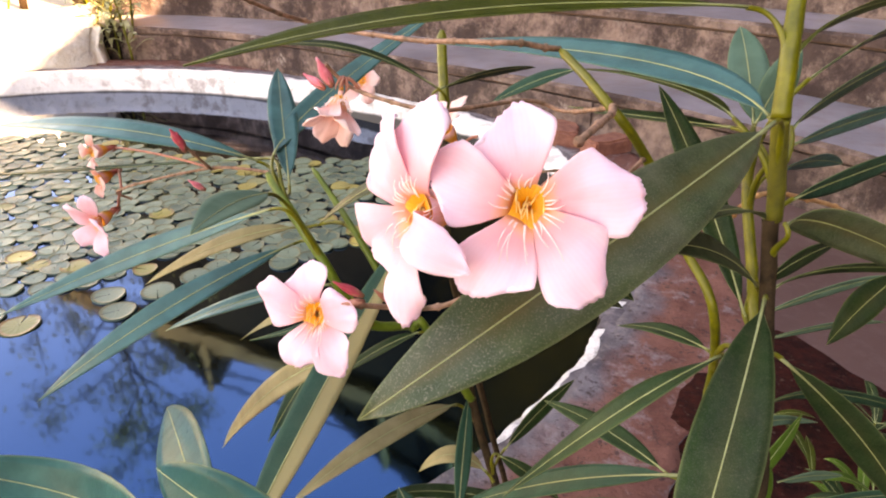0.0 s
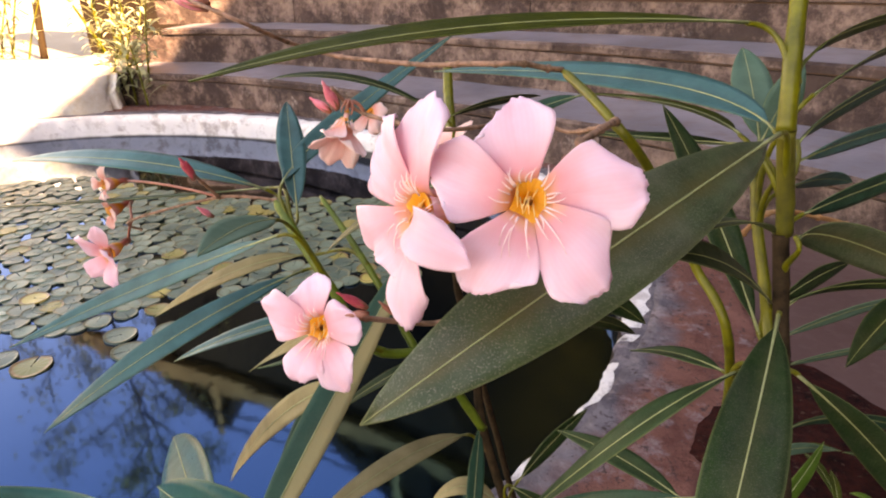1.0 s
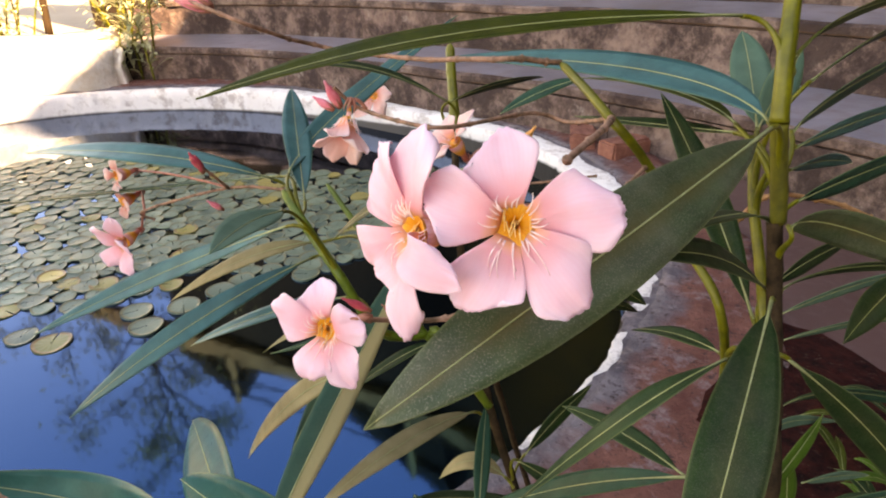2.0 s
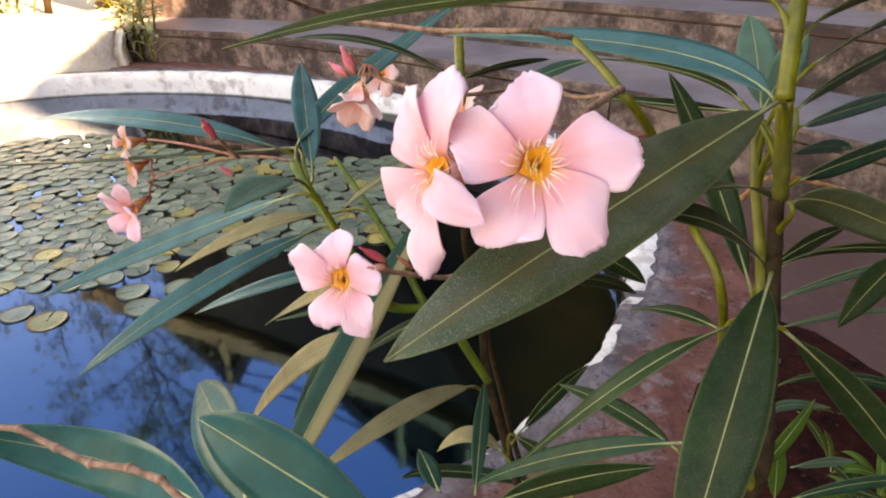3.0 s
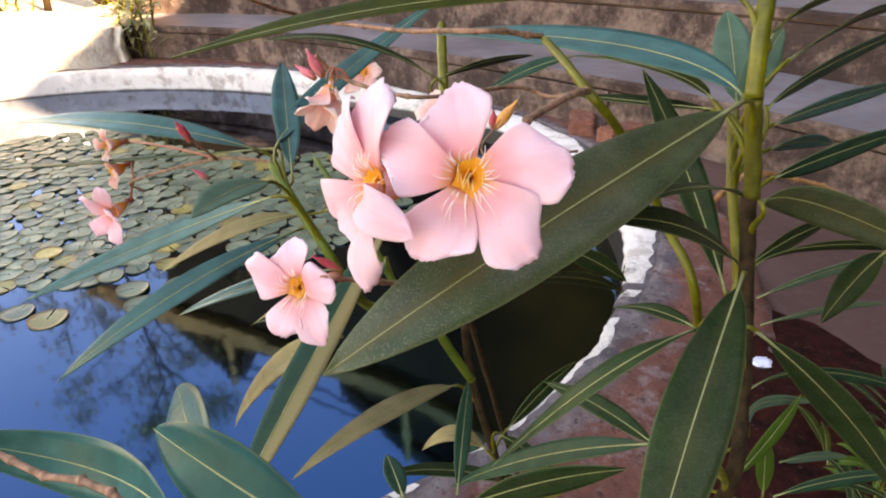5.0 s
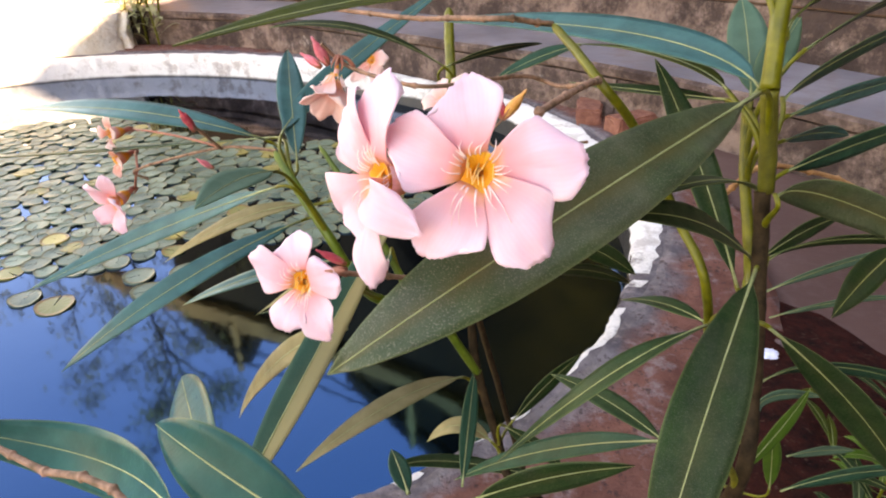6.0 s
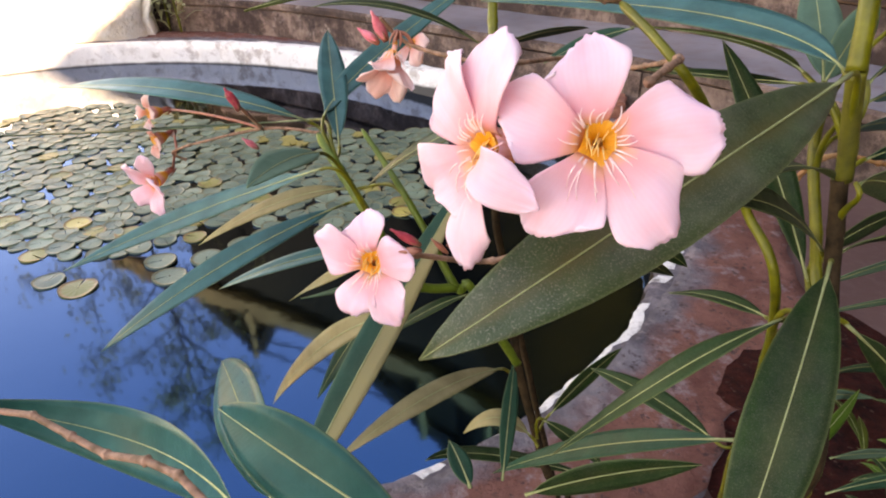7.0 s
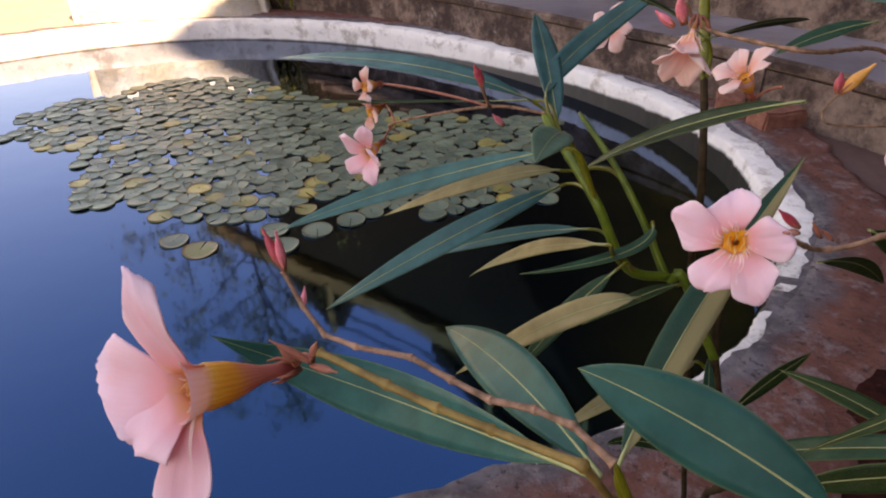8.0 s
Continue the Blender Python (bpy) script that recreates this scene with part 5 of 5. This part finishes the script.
def pad_mesh(radius, seed):
    rng = random.Random(seed)
    n, slit = 22, rng.uniform(0.03, 0.14)
    bm = bmesh.new()
    lay = bm.loops.layers.uv.verify()
    rings = []
    for f in (0.05, 0.4, 0.75, 0.95, 1.0):
        ring = []
        for k in range(n + 1):
            a = slit * (1.3 - f) + (math.tau - 2 * slit * (1.3 - f)) * k / n
            r = radius * f * (1 + 0.03 * math.sin(3 * a + seed))
            zz = 0.003 + 0.0020 * f * f * math.sin(2 * a + seed) + (0.0015 if f == 1.0 else 0)
            ring.append((bm.verts.new((r * math.cos(a), r * math.sin(a), zz)), f, a / math.tau))
        rings.append(ring)
    for r0, r1 in zip(rings, rings[1:]):
        for k in range(n):
            q = (r0[k], r1[k], r1[k + 1], r0[k + 1])
            fc = bm.faces.new([v for v, _, _ in q])
            for lp, (_, f, a) in zip(fc.loops, q):
                lp[lay].uv = (f, a)
    low = [bm.verts.new(v.co - Vector((0, 0, 0.006))) for v, _, _ in rings[-1]]
    for k in range(n):
        bm.faces.new((rings[-1][k][0], low[k], low[k + 1], rings[-1][k + 1][0]))
    return bm


def build_pads():
    rng = random.Random(12)
    sizes = (0.030, 0.034, 0.038, 0.042, 0.035, 0.040)
    greens = [finish("lily_pad", pad_mesh(r, i), "pad_green") for i, r in enumerate(sizes)]
    yellows = [finish("lily_pad", pad_mesh(r, 20 + i), "pad_yellow") for i, r in enumerate((0.036, 0.044))]
    placed = [(-1.235, 1.545, 0.052, True), (-1.35, 1.580, 0.044, False), (-1.50, 1.735, 0.042, True), (-0.98, 1.62, 0.048, False), (-1.05, 1.71, 0.046, False), (-0.91, 1.74, 0.048, False), (-0.82, 1.83, 0.046, False), (-1.17, 1.80, 0.040, False), (-0.55, 1.93, 0.046, False), (-1.06, 2.01, 0.044, True)]
    tries = 0
    while len(placed) < 860 and tries < 30000:
        tries += 1
        x, y = rng.uniform(-2.95, -0.15), rng.uniform(1.60, 3.95)
        # the raft: dense in the middle, ragged towards the open water
        u, v = (x + 1.40) / 1.28, (y - 2.80) / 1.08
        d = u * u + v * v + 0.5 * noise.noise((x * 2.1, y * 2.1, 0.3)) + 0.3 * noise.noise((x * 5.5, y * 5.5, 1.3))
        near = 1.96 - 0.22 * min(1.0, max(0.0, (-x - 0.6) / 0.6))
        far = 3.00 + 0.40 * min(1.0, max(0.0, -x - 1.0)) + 0.12 * noise.noise((x * 3.0, 0.7, 0.0))
        if y < near or y > far or d > 1.0 or (d > 0.62 and rng.random() < 0.55):
            continue
        if any((x - a) ** 2 + (y - b) ** 2 < 0.056 ** 2 for a, b, _, _ in placed):
            continue
        placed.append((x, y, 0.0, rng.random() < 0.06))
    big = finish("lily_pad", pad_mesh(1.0, 3), "pad_green"), finish("lily_pad", pad_mesh(1.0, 23), "pad_yellow")
    placed.sort(key=lambda row: row[1])
    for k, (x, y, size, yellow) in enumerate(placed[:296]):
        ob = new("lily_pad", big[yellow] if size else rng.choice(yellows if yellow else greens))
        ob.location = (x * 0.916, y * 0.916, WATER + 0.0012 * (k % 4))
        ob.rotation_euler = (0, 0, rng.uniform(0, math.tau))
        if size:
            ob.scale = (size, size, 1.0)
        tagged(ob, "yellowing round lily pad floating on the pond" if yellow else "green round lily pad floating on the pond", "lily pad", "lily pads on the pond")
    # the far part of the raft, too dense to count
    verts, faces, uvs = [], [], []
    shapes = []
    for i, r in enumerate(sizes):
        pm = pad_mesh(r, i)
        pm.verts.ensure_lookup_table()
        pm.verts.index_update()
        lay = pm.loops.layers.uv.active
        shapes.append(([v.co.copy() for v in pm.verts], [[lp.vert.index for lp in f.loops] for f in pm.faces], [tuple(lp[lay].uv) for f in pm.faces for lp in f.loops]))
        pm.free()
    for k, (x, y, _, _) in enumerate(placed[296:]):
        co, fs, uv = rng.choice(shapes)
        turn, base = Matrix.Rotation(rng.uniform(0, math.tau), 3, "Z"), len(verts)
        at_ = Vector((x * 0.916, y * 0.916, WATER + 0.0012 * (k % 4)))
        verts += [turn @ v + at_ for v in co]
        faces += [[base + i for i in f] for f in fs]
        uvs += uv
    me = bpy.data.meshes.new("lily_pads")
    me.from_pydata([tuple(v) for v in verts], [], faces)
    layer = me.uv_layers.new(name="UVMap")
    layer.data.foreach_set("uv", [c for uv in uvs for c in uv])
    me.materials.append(MATS["pad_joined"])
    tagged(new("lily_pads", me), "dense raft of small green lily pads on the pond", "lily pads", "", "stuff")


build_pads()

# ---------------------------------------------------------------- ground by the pond


def band(name, a0, a1, o0, o1, z, mat, label, category, wob=0.0, n=300, m=10, lift=0.0):
    """A paved strip that follows the basin between two offsets."""
    bm = bmesh.new()
    rows = []
    for i in range(n + 1):
        a = a0 + (a1 - a0) * i / n
        w = wob * noise.noise((a * 6, 2.0, 0.0)) + wob * 0.4 * noise.noise((a * 25, 5.0, 0.0))
        o0_ = o0 + (white_top(a) if o0 < 0.1 else 0.0) + 0.012 * noise.noise((a * 30, 1.0, 0.0)) + 0.007 * noise.noise((a * 90, 3.0, 0.0))
        rows.append([bm.verts.new(ring_point(a, o0_ + (o1 + w - o0_) * j / m, z + lift * noise.noise((a * 18, j * 0.9, 1.0)))) for j in range(m + 1)])
    low = [[bm.verts.new((v.co.x, v.co.y, z - 0.06)) for v in (r[0], r[-1])] for r in rows]
    lay = bm.loops.layers.uv.verify()
    for i in range(n):
        for j in range(m):
            f = bm.faces.new((rows[i][j], rows[i][j + 1], rows[i + 1][j + 1], rows[i + 1][j]))
            for lp, e in zip(f.loops, (j, j + 1, j + 1, j)):
                lp[lay].uv = (i / n, e / m)
        bm.faces.new((rows[i][m], low[i][1], low[i + 1][1], rows[i + 1][m]))
        bm.faces.new((rows[i][0], rows[i + 1][0], low[i + 1][0], low[i][0]))
    return solid(name, bm, mat, label, category, smooth=True)


band("pavement", -1.6, 1.80, 0.036, 0.32, GROUND + 0.009, "rim_stone", "rough grey and red stone paving along the pond", "pavement", 0.10, lift=0.006)
band("cement_path", -1.55, 1.75, 0.30, 1.35, GROUND - 0.007, "cement_pink", "smooth pinkish cement walk beside the pond", "path", 0.05, lift=0.003)


# ---------------------------------------------------------------- soil bed, litter and loose things
def build_soil():
    bm = bmesh.new()
    n, m = 40, 14
    cx, cy = 0.62, 0.80
    rows = []
    for j in range(m + 1):
        f = j / m
        row = []
        for k in range(n):
            a = math.tau * k / n
            r = f * (0.50 + 0.05 * noise.noise((math.cos(a) * 3, math.sin(a) * 3, 0.2)))
            x, y = cx + 0.66 * r * math.cos(a), cy + 1.05 * r * math.sin(a)
            row.append(bm.verts.new((x, y, GROUND - 0.02 + 0.032 * (1 - f ** 4) + 0.012 * noise.noise((x * 14, y * 14, 0)) * (1 - f))))
        rows.append(row)
    for r0, r1 in zip(rows, rows[1:]):
        for k in range(n):
            bm.faces.new((r0[k], r1[k], r1[(k + 1) % n], r0[(k + 1) % n]))
    bmesh.ops.remove_doubles(bm, verts=bm.verts[:], dist=1e-5)
    solid("soil_bed", bm, "red_soil", "dark red soil bed under the oleander", "soil", smooth=True)


def ground_leaf(x, y, z, length, width, turn, kind, seed):
    rng = random.Random(seed)
    d = Vector((math.cos(turn), math.sin(turn), 0))
    a = Vector((x, y, z)) - d * length / 2
    b = a + d * length + Vector((0, 0, 0.004))
    blade, rib = leaf_mesh(a, (a + b) / 2 + Vector((0, 0, rng.uniform(0.006, 0.014))), b, width, (0.1, 0.1, 1), kind)
    ob = tagged(new("fallen_leaf", blade), "dry fallen oleander leaf lying on the ground", "fallen leaf", "fallen leaves by the pond")
    ob.location = a
    part("midrib", rib, None, ob)


build_soil()
lrng = random.Random(77)
for k in range(12):
    x, y = 0.86 + lrng.uniform(-0.3, 0.3), 0.62 + lrng.uniform(-0.3, 0.3)
    ground_leaf(x, y, GROUND + 0.026, lrng.uniform(0.07, 0.12), lrng.uniform(0.012, 0.018), lrng.uniform(0, 6.28), "olive", k)


def shoot(x, y, tall, seed, kind):
    """A young oleander shoot: a thin stem with leaves in whorls of three."""
    rng = random.Random(seed)
    root = Vector((x, y, GROUND + 0.002))
    top = thing("oleander_shoot", root, "young bright green oleander shoot in the soil bed" if kind == "fresh" else "low dark green oleander shoot in the soil bed", "oleander shoot", "young shoots under the bush")
    lean = Vector((rng.uniform(-0.25, 0.25), rng.uniform(-0.25, 0.25), 0)) * tall
    pts = [Vector((0, 0, -0.01)), lean * 0.3 + Vector((0, 0, tall * 0.5)), lean + Vector((0, 0, tall))]
    bm_ = bmesh.new()
    tube(bm_, [bez(*pts, i / 10) for i in range(11)], lambda s_: 0.0026 - 0.001 * s_, 7)
    part("stem", bm_, "stem_green", top)
    for w in range(4):
        p = bez(*pts, 0.25 + 0.75 * w / 3)
        for q in range(3):
            a = w * 1.05 + q * 2.09 + rng.uniform(-0.3, 0.3)
            ln = rng.uniform(0.07, 0.12)
            out = Vector((math.cos(a), math.sin(a), rng.uniform(0.2, 0.9))).normalized()
            blade, rib = leaf_mesh(p, p + out * ln * 0.55 + Vector((0, 0, 0.010)), p + out * ln + Vector((0, 0, -0.012)), rng.uniform(0.013, 0.019), (-out.x, -out.y, 1.2), kind)
            ob = part("leaf", blade, None, top, at=p)
            part("midrib", rib, None, ob)


for x, y, tall, kind in ((0.60, 0.64, 0.12, "fresh"), (0.72, 0.80, 0.09, "dark"), (0.52, 0.58, 0.15, "dark"), (0.88, 0.60, 0.14, "dark"), (0.66, 0.50, 0.13, "fresh")):
    shoot(x, y, tall, int(x * 1000 + y * 77), kind)


def rounded_box(size, bev, seed, wob):
    bm = bmesh.new()
    bmesh.ops.create_cube(bm, size=1.0)
    for v in bm.verts:
        v.co = Vector((v.co.x * size[0], v.co.y * size[1], v.co.z * size[2]))
    bmesh.ops.bevel(bm, geom=bm.edges[:], offset=bev, segments=2, affect="EDGES")
    bmesh.ops.subdivide_edges(bm, edges=bm.edges[:], cuts=2, use_grid_fill=True)
    for v in bm.verts:
        v.co += wob * Vector((noise.noise(v.co * 6 / max(size) + Vector((seed, 0, 0))), noise.noise(v.co * 6 / max(size) + Vector((0, seed, 5))), noise.noise(v.co * 6 / max(size) + Vector((3, 0, seed)))))
    return bm


def loose_brick(x, y, turn, label):
    ob = tagged(new("brick", finish("brick", rounded_box((0.20, 0.10, 0.07), 0.008, 2.0, 0.008), "brick_red", False)), label, "brick")
    ob.location = (x, y, GROUND + 0.032)
    ob.rotation_euler = (0, 0, turn)


loose_brick(0.66, 2.46, 0.5, "loose red brick lying beside the pond wall")
loose_brick(0.52, 2.62, 1.4, "chipped loose red brick lying beside the pond wall")

bm = bmesh.new()
bmesh.ops.create_icosphere(bm, subdivisions=3, radius=0.016)
for v in bm.verts:
    v.co = Vector((v.co.x * 1.3, v.co.y, v.co.z * 0.6)) + 0.006 * Vector((noise.noise(v.co * 120), noise.noise(v.co * 130 + Vector((4, 0, 0))), noise.noise(v.co * 110)))
scrap = tagged(new("plastic_scrap", finish("plastic_scrap", bm, "litter_white")), "crumpled bluish white plastic scrap on the soil", "litter")
scrap.location = (0.61, 1.02, GROUND + 0.010)

# ---------------------------------------------------------------- far bank: white block and small oleander in the sun
blk = tagged(new("masonry_block", finish("masonry_block", rounded_box((1.3, 0.9, 0.52), 0.06, 4.0, 0.06), "white_block", True)), "whitewashed rough masonry block in full sunlight", "masonry block")
blk.location = (-2.98, 4.42, GROUND + 0.03)
blk.rotation_euler = (0, 0, 0.40)


def far_bush(root, label, seed, stems, tall, spread):
    rng = random.Random(seed)
    top = thing("oleander_bush", root, label, "oleander bush", "sunlit oleanders on the far bank")
    shapes = []
    for q in range(8):
        out = Vector((1, 0, 0.05 + 0.08 * q)).normalized()
        ln = 0.165 + 0.009 * q
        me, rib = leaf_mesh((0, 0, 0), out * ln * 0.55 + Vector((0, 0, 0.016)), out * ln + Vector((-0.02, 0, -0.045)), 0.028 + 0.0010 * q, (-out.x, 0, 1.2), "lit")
        bpy.data.meshes.remove(rib)
        shapes.append(me)
    for k in range(stems):
        lean = Vector((rng.uniform(-spread, spread), rng.uniform(-spread, spread) * 0.7, 0))
        h = rng.uniform(0.6, 1.0) * tall
        foot = Vector((rng.uniform(-0.14, 0.14), rng.uniform(-0.10, 0.10), 0))
        pts = [foot, foot + lean * 0.35 + Vector((0, 0, h * 0.5)), foot + lean + Vector((0, 0, h))]
        bm_ = bmesh.new()
        tube(bm_, [bez(*pts, i / 10) for i in range(11)], lambda s_: 0.009 - 0.005 * s_, 7)
        part("stem", bm_, "stem_green", top)
        for w in range(9):
            p = bez(*pts, 0.12 + 0.88 * w / 8)
            for q in range(2 + w % 2):
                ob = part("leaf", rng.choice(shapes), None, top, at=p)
                ob.rotation_euler = (0, 0, w * 1.05 + q * 2.09 + rng.uniform(-0.3, 0.3))
    return top


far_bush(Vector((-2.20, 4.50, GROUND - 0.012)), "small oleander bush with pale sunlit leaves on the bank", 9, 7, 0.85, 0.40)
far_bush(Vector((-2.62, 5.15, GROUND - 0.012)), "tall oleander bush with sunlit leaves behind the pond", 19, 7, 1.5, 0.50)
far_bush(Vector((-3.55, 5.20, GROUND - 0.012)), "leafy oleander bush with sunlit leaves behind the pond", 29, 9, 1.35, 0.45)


def sparse_tree(root, label):
    """A tall thin-leaved tree: a tapered trunk, limbs and a loose crown of small leaves."""
    rng = random.Random(5)
    top = thing("tree", root, label, "tree")
    bm_ = bmesh.new()
    trunk = [Vector((0, 0, 0)), Vector((0.10, 0.05, 1.6)), Vector((-0.05, 0.1, 3.2)), Vector((0.1, -0.05, 4.6)), Vector((0.05, 0.0, 6.2))]
    tube(bm_, [catmull(trunk, i / 30) for i in range(31)], lambda s_: 0.032 * (1 - s_) + 0.010, 9)
    ends = []
    for k in range(22):
        s_ = 0.38 + 0.6 * k / 21
        p = catmull(trunk, s_)
        a = k * 2.4 + rng.uniform(-0.3, 0.3)
        ln = rng.uniform(0.9, 1.7) * (1.25 - 0.5 * s_)
        q = p + Vector((math.cos(a) * ln, math.sin(a) * ln, rng.uniform(0.3, 0.9)))
        m_ = (p + q) / 2 + Vector((0, 0, rng.uniform(-0.1, 0.25)))
        tube(bm_, [bez(p, m_, q, i / 8) for i in range(9)], lambda t_: 0.016 * (1 - t_) + 0.004, 6)
        for w in range(5):
            f = rng.uniform(0.3, 1.0)
            e0 = bez(p, m_, q, f)
            e1 = e0 + Vector((rng.uniform(-0.4, 0.4), rng.uniform(-0.4, 0.4), rng.uniform(-0.15, 0.45)))
            tube(bm_, [e0, (e0 + e1) / 2 + Vector((0, 0, 0.04)), e1], lambda t_: 0.009 - 0.006 * t_, 5)
            ends.append((e0, e1))
    part("trunk", bm_, "bark_dark", top)
    verts, faces = [], []
    for e0, e1 in ends:
        for w in range(34):
            c_ = e0.lerp(e1, rng.random()) + Vector((rng.gauss(0, 0.10), rng.gauss(0, 0.10), rng.gauss(0, 0.10)))
            d_ = Vector((rng.gauss(0, 1), rng.gauss(0, 1), rng.gauss(-0.3, 0.7))).normalized()
            n_ = d_.cross(Vector((rng.gauss(0, 1), rng.gauss(0, 1), rng.gauss(0, 1)))).normalized()
            ln, wd = rng.uniform(0.05, 0.09), rng.uniform(0.018, 0.028)
            b0 = len(verts)
            verts += [c_, c_ + d_ * ln * 0.5 + n_ * wd, c_ + d_ * ln, c_ + d_ * ln * 0.5 - n_ * wd]
            faces.append((b0, b0 + 1, b0 + 2, b0 + 3))
    me = bpy.data.meshes.new("crown")
    me.from_pydata([tuple(v) for v in verts], [], faces)
    me.materials.append(MATS["leaf_dry"])
    part("crown", me, None, top, "loose crown of small dull leaves")


sparse_tree(Vector((-4.6, 7.4, GROUND - 0.012)), "tall thin tree with a loose dull green crown")
